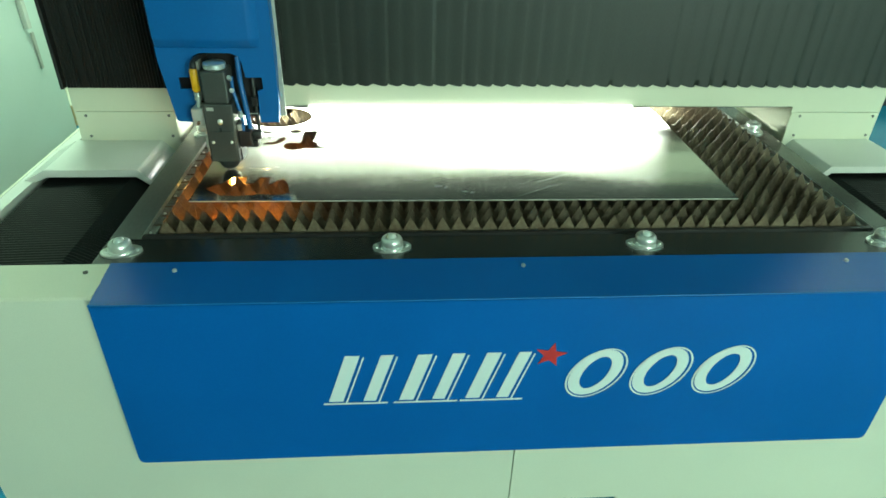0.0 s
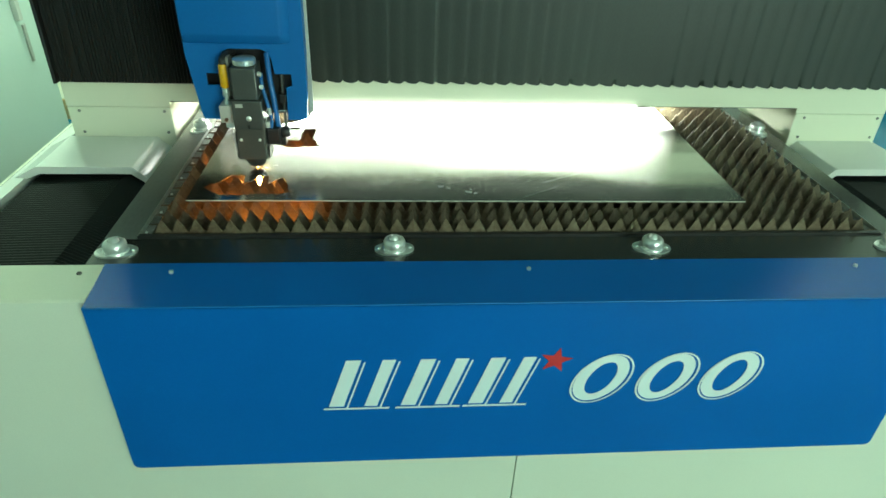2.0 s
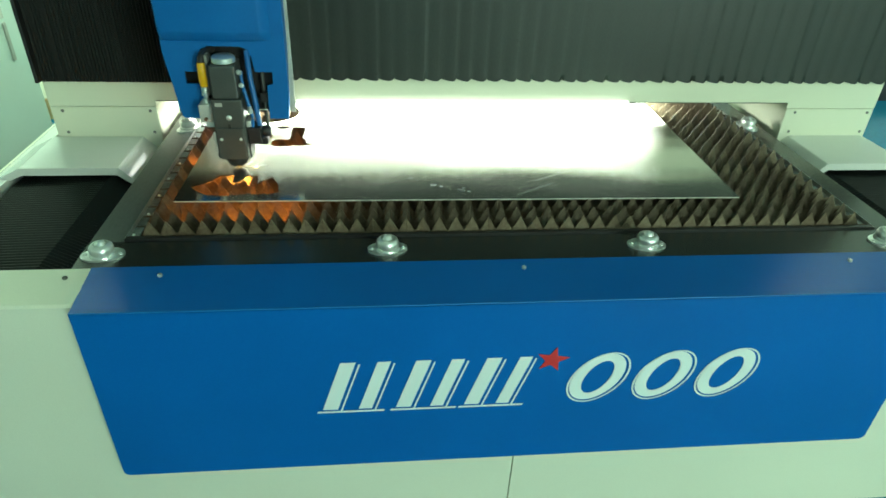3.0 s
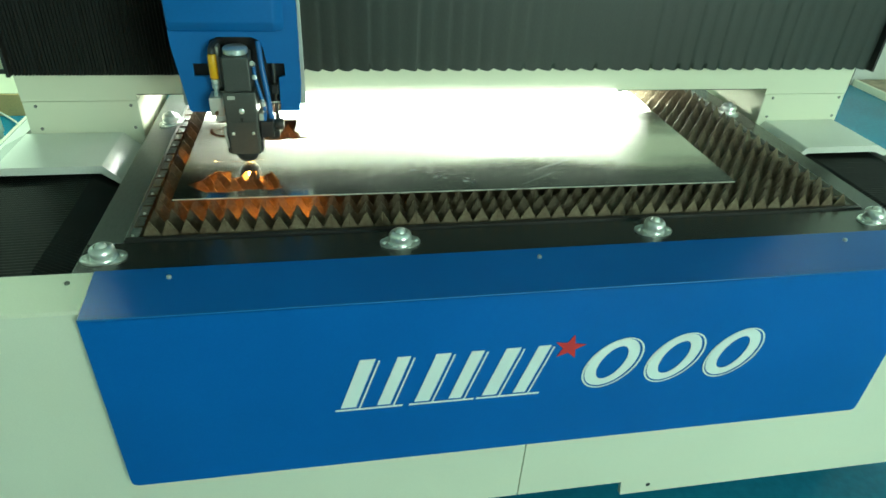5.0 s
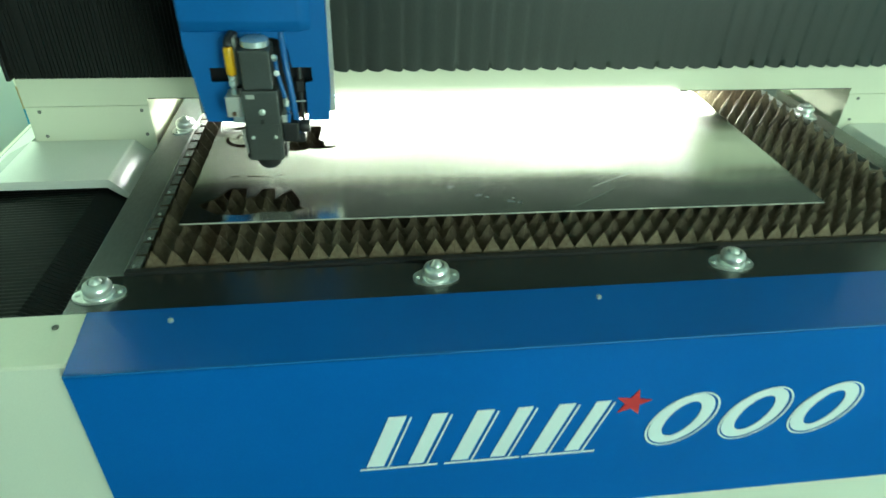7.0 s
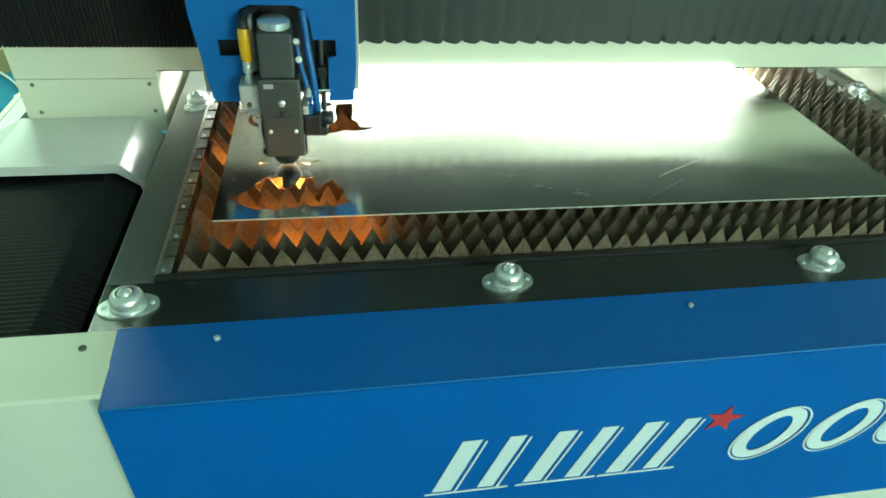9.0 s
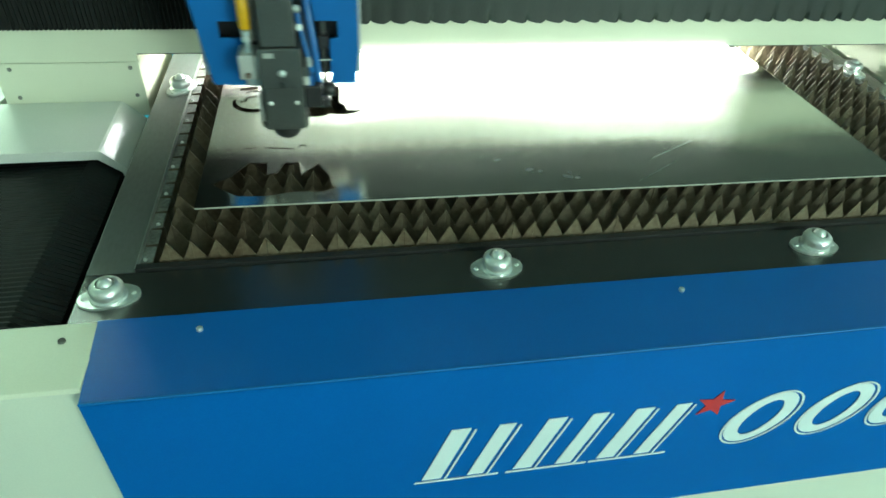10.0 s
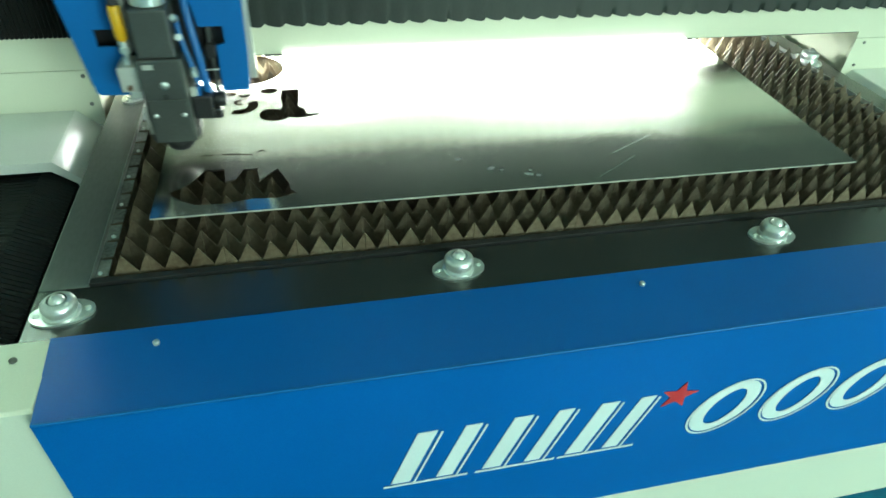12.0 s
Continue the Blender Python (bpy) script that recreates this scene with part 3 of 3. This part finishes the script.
HOLES = [JAG, FIGURE, ellipse(0.2835, 0.587, 0.0165, 0.0125), [(0.3465, 0.5635), (0.368, 0.566), (0.368, 0.5645), (0.3465, 0.562)], [(0.301, 0.588), (0.3085, 0.586), (0.3085, 0.583), (0.301, 0.584)],
         [(0.132, 0.3365), (0.143, 0.334), (0.142, 0.3325), (0.131, 0.335)],
         [(0.163, 0.338), (0.184, 0.3375), (0.184, 0.335), (0.164, 0.3355)],
         [(0.200, 0.338), (0.226, 0.335), (0.254, 0.3305), (0.254, 0.327), (0.226, 0.3315), (0.200, 0.334)],
         [(0.259, 0.334), (0.264, 0.341), (0.271, 0.344), (0.279, 0.337), (0.275, 0.336), (0.270, 0.340), (0.265, 0.337), (0.262, 0.332)],
         ellipse(0.173, 0.521, 0.0445, 0.0445, 0, 24, 160, 305) + list(reversed(ellipse(0.173, 0.5295, 0.0375, 0.0375, 0, 24, 160, 305))), crescent(0.173, 0.531, 0.0165, 0.0215, -70, 200), ellipse(0.1465, 0.526, 0.003, 0.005), crescent(0.171, 0.533, 0.0355, 0.0405, 50, 120),
         crescent(0.224, 0.526, 0.019, 0.0385, 246, 392), crescent(0.226, 0.540, 0.006, 0.013, 70, 300), ellipse(0.157, 0.585, 0.019, 0.0085, 14), ellipse(0.205, 0.581, 0.0125, 0.0095, -12),
         crescent(0.234, 0.577, 0.007, 0.0135, 185, 345), ellipse(0.186, 0.595, 0.006, 0.004, 30), ellipse(0.222, 0.702, 0.096, 0.083, 0, 40), ellipse(0.292, 0.797, 0.022, 0.008, 6)]
sheet = outline_plate("metal_sheet", [(0.100, 0.156), (1.389, 0.147), (1.421, 2.64), (0.122, 2.65)], HOLES, 0.0016, SHEET)
sheet.matrix_basis = pose(0, 0, SZ)
tagged(sheet, "brushed stainless steel sheet with cut-out ornaments lying on the slats", "metal sheet")
part("cut_edge", prism([(0.101, 0.1548), (1.388, 0.1458), (1.388, 0.1469), (0.101, 0.1559)], "z", -0.0012, 0.00115), CUT_EDGE, sheet, "bright cut edge")
for (xa, ya), (xb, yb), w in (((0.920, 0.244), (1.028, 0.302), 0.0022), ((0.860, 0.168), (0.960, 0.230), 0.0012)):
    d = Vector((yb - ya, xa - xb)).normalized() * w / 2
    part("scratch", prism([(xa, ya), (xb + d.x, yb + d.y), (xb, yb), (xa - d.x * 0.4, ya - d.y * 0.4)], "z", 0.0009, 0.0011), CHROME if w > 0.002 else SMUDGE, sheet, "bright scratch")
for cx, cy, rx, ry, turn in ((0.672, 0.224, 0.012, 0.007, 20), (0.690, 0.216, 0.006, 0.004, 0), (0.735, 0.196, 0.013, 0.006, -20), (0.752, 0.190, 0.007, 0.005, 10), (0.742, 0.208, 0.005, 0.004, 0), (0.62, 0.262, 0.010, 0.003, 10)):
    part("smudge", prism(ellipse(cx, cy, rx * 0.7, ry * 0.7, turn, 14), "z", 0.00081, 0.00084), SMUDGE, sheet, "dull smudge")

# ---- gantry ----
gantry = thing("gantry", "white gantry beam with black bellows spanning the bed", "gantry")
GY = 0.650
beam = part("beam", prism([(-0.347, 1.02), (-0.347, 0.924), (-0.067, 0.924), (-0.067, 0.941), (1.785, 0.941), (1.785, 0.924), (2.072, 0.924), (2.072, 1.02)], "y", GY, GY + 0.30), WHITE, gantry)
part("beam_core", boxes((-0.337, 2.112, GY + 0.03, GY + 0.30, 1.021, 1.80), bevel=0.004), BLACK_STEEL, gantry)
part("beam_cap", boxes((-0.352, 2.12, GY - 0.03, GY + 0.33, 1.801, 1.83), bevel=0.006), WHITE, gantry)
for x0, x1 in ((-0.347, -0.067), (1.787, 2.072)):
    leg = part("side_plate", boxes((x0, x1, GY, GY + 0.006, 0.800, 0.9225), bevel=0.001), WHITE, gantry)
    part("inner_plate", boxes((-0.073, -0.067, GY + 0.007, GY + 0.30, 0.800, 0.923)) if x0 < 0 else boxes((1.787, 1.793, GY + 0.007, GY + 0.30, 0.800, 0.923)), WHITE, leg)
    part("outer_plate", boxes((-0.347, -0.341, GY + 0.007, GY + 0.30, 0.800, 0.923)) if x0 < 0 else boxes((2.066, 2.072, GY + 0.007, GY + 0.30, 0.800, 0.923)), WHITE, leg)
    for sx in (x0 + 0.030, x1 - 0.018):
        for sz in (0.849, 0.911):
            part("screw", lathe([(0.0042, 0), (0.0042, 0.002), (0.003, 0.0032), (0, 0.0032)], 10, m=pose(sx, GY - 0.0001, sz, 90)), COMB, leg, smooth=40)

# folded covers over the guide ways, mirrored about the centre line
def side(x, left):
    return x if left else 2 * CX - x


for left in (True, False):
    pts = [(side(x, left), z) for x, z in ((-0.432, 0.786), (-0.428, 0.801), (-0.360, 0.836), (-0.121, 0.836), (-0.117, 0.834), (-0.079, 0.796), (-0.077, 0.792), (-0.075, 0.766), (-0.084, 0.766), (-0.088, 0.786), (-0.126, 0.816), (-0.356, 0.816), (-0.422, 0.790), (-0.424, 0.786))]
    part("way_cover", prism(pts, "y", 0.438, GY - 0.0015), WHITE_GLOSS, gantry, "white folded sheet-metal cover")
    # pleated bellows along the guide way
    bm = bmesh.new()
    prof = [(-0.378, 0.60), (-0.378, 0.797), (-0.150, 0.803), (-0.096, 0.772), (-0.090, 0.60)]
    rows, y, k = [], -0.034, 0
    while y < 0.60:
        d = 0.0 if k % 2 else -0.0022
        rows.append([bm.verts.new((side(px + (0.004 if px < -0.3 else -0.004) * (k % 2 == 0), left), y, pz + (d if pz > 0.7 else 0))) for px, pz in prof])
        y += 0.0055
        k += 1
    for a, b in zip(rows, rows[1:]):
        for i in range(len(prof) - 1):
            bm.faces.new((a[i], a[i + 1], b[i + 1], b[i]))
    bm.faces.new(rows[0])
    bm.faces.new(rows[-1])
    part("way_bellows", bm, WAY_BELLOWS, gantry, "black pleated bellows over the guide way")

BZ = 1.006                      # lower edge of the bellows
# pleated bellows before the beam: packed tight on one side of the carriage, drawn out on the other
def pleats(name, x0, x1, pitch, depth, skew, mat, label, hem=BZ):
    bm = bmesh.new()
    n = max(2, round((x1 - x0) / pitch))
    slack = 1.0 if pitch < 0.02 else 0.35      # the drawn-out cloth hangs flatter above its hem
    levels = (hem, 1.028, 1.045, 1.065, 1.40, 1.795)
    rnd = random.Random(3)
    cols = []
    for i in range(n):
        a = x0 + (x1 - x0) * i / n
        w = (x1 - x0) / n
        j = rnd.uniform(-0.1, 0.1) * w
        rise = ((0, 0), (skew, 1)) if pitch < 0.02 else ((0, 0), (skew * 0.3, 0.5), (skew * 0.65, 0.86), (skew, 1), ((1 + skew) / 2, 0.72))
        for u, h in rise:
            px, py = a + w * u + (j if h else 0), GY - 0.010 - depth * h
            cols.append([bm.verts.new((px + (0.004 * noise.noise((px * 9, z * 5, 0)) if 1.1 < z < 1.6 else 0), GY - 0.010 - (GY - 0.010 - py) * f, z + (0.004 - 0.0070 * h if z == hem and pitch > 0.02 else 0))) for z, f in zip(levels, (1, 0.3 + 0.7 * slack, slack, slack, slack, slack))])
    cols.append([bm.verts.new((x1, GY - 0.010, z)) for z in levels])
    for a, b in zip(cols, cols[1:]):
        for i in range(len(levels) - 1):
            bm.faces.new((a[i], b[i], b[i + 1], a[i + 1]))
    r = bmesh.ops.extrude_face_region(bm, geom=list(bm.faces))
    bmesh.ops.translate(bm, vec=(0, 0.003, 0), verts=[v for v in r["geom"] if isinstance(v, bmesh.types.BMVert)])
    return part(name, bm, mat, gantry, label, smooth=80 if pitch > 0.02 else None)


pleats("beam_bellows", -0.340, 0.200, 0.0085, 0.007, 0.5, BELLOWS, "black bellows folded tightly together", BZ - 0.010)
pleats("beam_bellows", 0.204, 2.104, 0.0435, 0.0018, 0.74, WIDE_BELLOWS, "black bellows drawn out in wide pleats")
part("bellows_frame", boxes((-0.350, -0.342, GY - 0.03, GY - 0.002, 0.996, 1.80), bevel=0.001), BLACK_PLASTIC, gantry)
part("bellows_frame", boxes((2.106, 2.114, GY - 0.03, GY - 0.002, 1.002, 1.80), bevel=0.001), BLACK_PLASTIC, gantry)
# light strip under the beam
# black plate added for the shade under the beam, seen mirrored in the sheet
part("beam_underside", boxes((-0.066, 1.784, GY + 0.004, GY + 0.298, 0.9375, 0.9405)), BLACK_PLASTIC, gantry, "black plate standing in for shade under the beam")
part("light_housing", boxes((-0.02, 1.465, GY + 0.07, GY + 0.21, 0.927, 0.937), bevel=0.002), WHITE, gantry, "white light strip under the beam")
part("light_tube", boxes((0.03, 1.45, GY + 0.08, GY + 0.20, 0.9235, 0.9267)), STRIP, gantry, "glowing light strip")
area_lamp("gantry_lamp", pose(0.79, GY + 0.14, 0.9215), 1.30, 0.11, STRIP_WATTS, (0.84, 1.0, 0.86))

# added strip imitates bloom on the beam; its tray darkens the mirrored gap
part("light_channel", boxes((0.28, 1.30, GY - 0.0115, GY - 0.0005, 0.9405, 0.9420), bevel=0.0004), BLACK_PLASTIC, gantry, "added dark tray hiding the bloom strip from below")
part("front_light", boxes((0.32, 1.28, GY - 0.0105, GY - 0.0015, 0.9422, 0.9440)), BLOOM_STRIP, gantry, "added glowing strip that imitates bloom on the beam")

# ---- the carriage with the cutting head ----
HY = 0.335
carriage = thing("cutting_carriage", "blue carriage cover with a dark laser cutting head", "cutting head", pose(0.157, HY, 0))
# back plate and thin cover, open below in an arch
part("back_plate", boxes((-0.136, 0.139, 0.068, 0.074, 1.000, 1.78), bevel=0.001), GREY_BOX, carriage, "bare aluminium back plate")
part("slide", boxes((-0.11, 0.11, 0.079, 0.295, 1.05, 1.72), bevel=0.004), BLACK_STEEL, carriage, "dark steel slide behind the cover")
CY = 0.027
plate = [(-0.138, 1.78), (-0.136, 1.15), (-0.118, 1.006), (-0.114, 1.000), (-0.062, 0.998), (-0.062, 1.081), (-0.096, 1.081), (-0.096, 1.109), (-0.062, 1.109), (-0.060, 1.142), (-0.054, 1.159), (-0.038, 1.166), (0.032, 1.166), (0.049, 1.159), (0.056, 1.142),
         (0.060, 1.109), (0.098, 1.109), (0.098, 1.081), (0.084, 1.077), (0.082, 0.998), (0.126, 0.998), (0.132, 1.06), (0.134, 1.78)]
cover = part("cover", prism(plate, "y", CY, CY + 0.006), BLUE_COVER, carriage, "blue moulded cover")
for xs0, xs1, xb, xw in ((-0.138, -0.136, -0.114, 0.005), (0.134, 0.132, 0.126, -0.005)):
    bm = bmesh.new()
    rows = [[bm.verts.new(v) for v in ((x, CY + 0.0065, z), (x, 0.0675, z), (x + xw, 0.0675, z), (x + xw, CY + 0.0065, z))] for x, z in ((xs0, 1.78), (xs1, 1.15), (xb, 1.0))]
    for a, b in zip(rows, rows[1:]):
        for i in range(4):
            bm.faces.new((a[i], a[(i + 1) % 4], b[(i + 1) % 4], b[i]))
    bm.faces.new(rows[0])
    bm.faces.new(rows[-1])
    part("cover_side", bm, BLUE_COVER, cover)
bm = bmesh.new()
rows = [[bm.verts.new(v) for v in ((x0, CY - 0.0005, z), (x0 + 0.004, y, z), (x1 - 0.022, y, z), (x1, CY - 0.0005, z))] for x0, x1, y, z in ((-0.134, 0.104, CY - 0.003, 1.178), (-0.136, 0.106, CY - 0.018, 1.200), (-0.138, 0.110, CY - 0.024, 1.78))]
for a, b in zip(rows, rows[1:]):
    for i in range(4):
        bm.faces.new((a[i], a[(i + 1) % 4], b[(i + 1) % 4], b[i]))
bm.faces.new(rows[0])
bm.faces.new(rows[-1])
bmesh.ops.bevel(bm, geom=list(bm.edges), offset=0.004, segments=2, profile=0.5, affect="EDGES")
part("cover_front", bm, BLUE_COVER, cover, smooth=50)
part("cover_inside", boxes((-0.112, 0.112, 0.060, 0.0665, 1.003, 1.76)), BLACK_PLASTIC, cover, "dark inside of the cover")

# cutting head, which rises and sinks on the carriage; heights from its nozzle's tip
head = part("cutting_head", boxes((-0.033, 0.035, -0.038, 0.040, 0.034, 0.178), bevel=0.003), GREY_HEAD, carriage, "dark grey laser cutting head")
part("upper_block", boxes((-0.027, 0.028, -0.034, 0.036, 0.1785, 0.252), bevel=0.003), GREY_HEAD, head)
part("face_plate", boxes((-0.029, 0.031, -0.0405, -0.0382, 0.040, 0.112), bevel=0.001), GREY_HEAD, head)
part("collar", lathe([(0.024, 0.2522), (0.026, 0.254), (0.026, 0.264), (0.022, 0.267)], 24), CHROME, head, "bright steel collar", smooth=40)
part("nozzle", lathe([(0.031, 0.0338), (0.031, 0.0265), (0.0250, 0.0255), (0.0245, 0.018), (0.0215, 0.0110), (0.0160, 0.0058), (0.0090, 0.0026), (0.0035, 0.0012), (0.0022, 0.0012)], 24), BLACK_PLASTIC, head, "black rounded nozzle holder", smooth=50)
part("nozzle_shoulder", boxes((-0.040, -0.0335, -0.022, 0.03, 0.030, 0.085), bevel=0.003), BLACK_PLASTIC, head)
part("bolt", lathe([(0.006, 0), (0.006, 0.003), (0.004, 0.0045), (0, 0.0045)], 12, m=pose(0.003, -0.0382, 0.137, 90)), CHROME, head, smooth=40)
for x in (-0.020, 0.023):
    part("bolt", lathe([(0.0035, 0), (0.0035, 0.002), (0.002, 0.003), (0, 0.003)], 10, m=pose(x, -0.0406, 0.086, 90)), CHROME, head, smooth=40)
part("label_plate", boxes((-0.024, -0.008, -0.0390, -0.0382, 0.163, 0.171)), GREY_BOX, head)
part("label_plate", boxes((-0.002, 0.004, -0.0390, -0.0382, 0.110, 0.122)), BLACK_PLASTIC, head)
part("sensor_box", boxes((-0.066, -0.0335, -0.020, 0.030, 0.119, 0.160), bevel=0.002), GREY_BOX, head, "pale grey sensor box")
part("sensor_foot", boxes((-0.058, -0.036, -0.010, 0.022, 0.103, 0.1185), bevel=0.002), CHROME, head)
part("small_lens", lathe([(0.004, 0), (0.004, 0.006), (0, 0.006)], 12, m=pose(-0.052, -0.0202, 0.128, 90)), RUST, head, smooth=40)
part("plug_fitting", lathe([(0.0075, 0.150), (0.0075, 0.158), (0.0055, 0.160), (0.0055, 0.166), (0.0085, 0.168), (0.0085, 0.176), (0.0065, 0.178), (0.0085, 0.180), (0.0085, 0.186), (0.006, 0.188)], 14, m=Matrix.Translation((-0.049, -0.002, 0.010))), CHROME, head, "knurled steel fitting", smooth=30)
part("plug", lathe([(0.0075, 0.188), (0.0098, 0.191), (0.0098, 0.236), (0.008, 0.241)], 18, m=Matrix.Translation((-0.049, -0.002, 0.010))), YELLOW, head, "amber cable plug", smooth=40)
part("plug_cable", pipe([(-0.049, -0.002, 0.250), (-0.048, 0.004, 0.260), (-0.044, 0.020, 0.266), (-0.034, 0.05, 0.268)], 0.0085, 10), BLACK_PLASTIC, head, smooth=60)
part("bracket", boxes((-0.040, -0.0345, -0.006, 0.036, 0.180, 0.268), bevel=0.001), COMB, head)
part("side_rail", boxes((-0.0340, -0.0285, -0.02, 0.03, 0.185, 0.250), bevel=0.001), BLACK_PLASTIC, head)
part("air_hose", pipe([(0.046, -0.014, 0.098), (0.050, -0.016, 0.130), (0.044, -0.014, 0.165), (0.036, -0.010, 0.205), (0.034, 0.0, 0.232)], 0.0042, 10), HOSE, head, "blue air hose", smooth=60)
part("air_hose", pipe([(0.062, 0.002, 0.075), (0.060, 0.0, 0.12), (0.056, 0.004, 0.17), (0.050, 0.012, 0.22), (0.046, 0.03, 0.27)], 0.0062, 10), HOSE, head, "blue air hose", smooth=60)
part("elbow_fitting", lathe([(0.006, 0), (0.006, 0.010), (0.0045, 0.011), (0.0045, 0.016)], 12, m=pose(0.0465, -0.016, 0.140)), CHROME, head, smooth=40)
part("elbow_fitting", lathe([(0.006, 0), (0.006, 0.008), (0.0045, 0.010), (0, 0.010)], 12, m=pose(0.034, -0.014, 0.232, 60)), CHROME, head, smooth=40)
part("elbow_fitting", lathe([(0.0055, 0), (0.0055, 0.007), (0, 0.008)], 12, m=pose(0.036, -0.018, 0.205, 70)), CHROME, head, smooth=40)
part("nozzle_shoulder", boxes((0.0355, 0.0385, -0.022, 0.03, 0.030, 0.060), bevel=0.001), BLACK_PLASTIC, head)
part("gas_pipe", pipe([(-0.0385, -0.024, 0.096), (-0.0395, -0.0255, 0.078), (-0.0375, -0.0255, 0.062), (-0.0365, -0.024, 0.046)], 0.0028, 8), GREY_BOX, head, "thin grey gas pipe", smooth=60)
part("valve_foot", boxes((0.052, 0.078, -0.012, 0.020, 0.060, 0.078), bevel=0.003), BLACK_PLASTIC, head)
part("valve_block", boxes((0.0355, 0.066, -0.022, 0.026, 0.066, 0.106), bevel=0.003), BLACK_PLASTIC, head, "black valve block")
part("valve_plate", boxes((0.0355, 0.046, -0.024, 0.018, 0.108, 0.124), bevel=0.002), GREY_BOX, head)
part("valve_knob", lathe([(0.011, 0), (0.0125, 0.003), (0.0125, 0.018), (0.010, 0.021), (0, 0.021)], 18, m=pose(0.0665, 0.002, 0.090, 0, 90, 0)), BLACK_PLASTIC, head, "black round knob", smooth=40)
part("pointer_rod", pipe([(0.060, 0.0, 0.142), (0.072, 0.0, 0.143), (0.084, 0.0, 0.143)], 0.0014, 6), CHROME, head)
part("guide_rod", lathe([(0.0045, 0.085), (0.0045, 0.250)], 12, m=Matrix.Translation((0.072, 0.045, 0))), GREY_HEAD, head, smooth=40)
part("guide_block", boxes((0.064, 0.080, 0.030, 0.056, 0.150, 0.172), bevel=0.002), BLACK_PLASTIC, head)

# ---- sparks thrown down by the beam, which fall away into the tray when it stops ----
sparks = thing("spark_shower", "orange sparks spraying below the sheet", "sparks", pose(0.157, HY, SZ))
part("spark_core", lathe([(0.0016, 0.0005), (0.0025, -0.003), (0.0035, -0.02), (0.0055, -0.05), (0.003, -0.075), (0, -0.08)], 10), SPARK_CORE, sparks, "white-hot core", smooth=60)
rnd = random.Random(11)
for i in range(100):
    px, py, pz = rnd.uniform(-0.14, 0.14), 0.0165 - 0.0445 * rnd.randrange(-5, 6) + rnd.uniform(-0.004, 0.004), rnd.uniform(-0.066, -0.048)
    d = Vector((px, 0, -0.04 + rnd.uniform(-0.02, 0.02))).normalized()
    L = rnd.uniform(0.010, 0.026)
    bm = lathe([(0, -L / 2), (0.0012, -L / 4), (0.0015, L / 4), (0, L / 2)], 5, m=Matrix.Translation((px, py, pz)) @ d.to_track_quat("Z", "Y").to_matrix().to_4x4())
    part("spark", bm, SPARK, sparks)


def motions():
    xs = [(0, .157), (.2, .150), (.4, .143), (.6, .190), (1.0, .193), (1.2, .194), (1.4, .205), (1.6, .211), (1.8, .218), (2.0, .226), (2.2, .232), (2.4, .237), (2.6, .231), (2.8, .222), (3.0, .208), (3.2, .186),
          (3.5, .165), (4.0, .190), (4.5, .235), (4.8, .248), (5.0, .241), (5.2, .239), (5.4, .248), (5.6, .262), (5.8, .256), (6.0, .256), (6.2, .260), (6.4, .267), (6.6, .266), (6.8, .269), (7.0, .252), (7.2, .192), (7.4, .161), (7.6, .181),
          (8.0, .215), (8.5, .245), (9.0, .215), (9.3, .189), (9.5, .175), (9.7, .168), (9.9, .195), (10.1, .277), (10.3, .277), (10.5, .268), (10.7, .267), (10.9, .273), (11.1, .266), (11.3, .258), (11.5, .267), (11.7, .263), (11.8, .225), (12.0, .138)]
    walk(carriage, [(t, pose(x, HY, 0)) for t, x in xs])
    lifts = [(0, 0), (.2, .002), (.3, .018), (.4, .024), (.5, .016), (.6, .001), (5.2, 0), (5.3, .018), (5.4, .024), (5.5, .007), (5.6, .001), (6.8, 0), (6.9, .012), (7.1, .022), (7.3, .012), (7.5, 0), (9.55, 0), (9.7, .024), (9.9, .026), (10.1, .014), (10.25, 0), (11.5, 0), (11.6, .018), (12.0, .018)]
    walk(head, [(t, pose(0, 0, SZ + 0.0005 + z)) for t, z in lifts])
    spans = [(0, .1), (1.15, 5.1), (6.1, 6.72), (7.85, 9.58), (10.62, 11.42)]
    at = lambda t: float(np.interp(t, [q[0] for q in xs], [q[1] for q in xs]))
    def height(t):
        return SZ if any(a - 1e-6 <= t <= b + 1e-6 for a, b in spans) else 0.56
    times = sorted({q[0] for q in xs} | {round(v, 3) for a, b in spans for v in (a - 1 / 30, a, b, b + 1 / 30) if 0 <= v <= 12})
    walk(sparks, [(t, pose(at(t), HY, height(t))) for t in times])


motions()
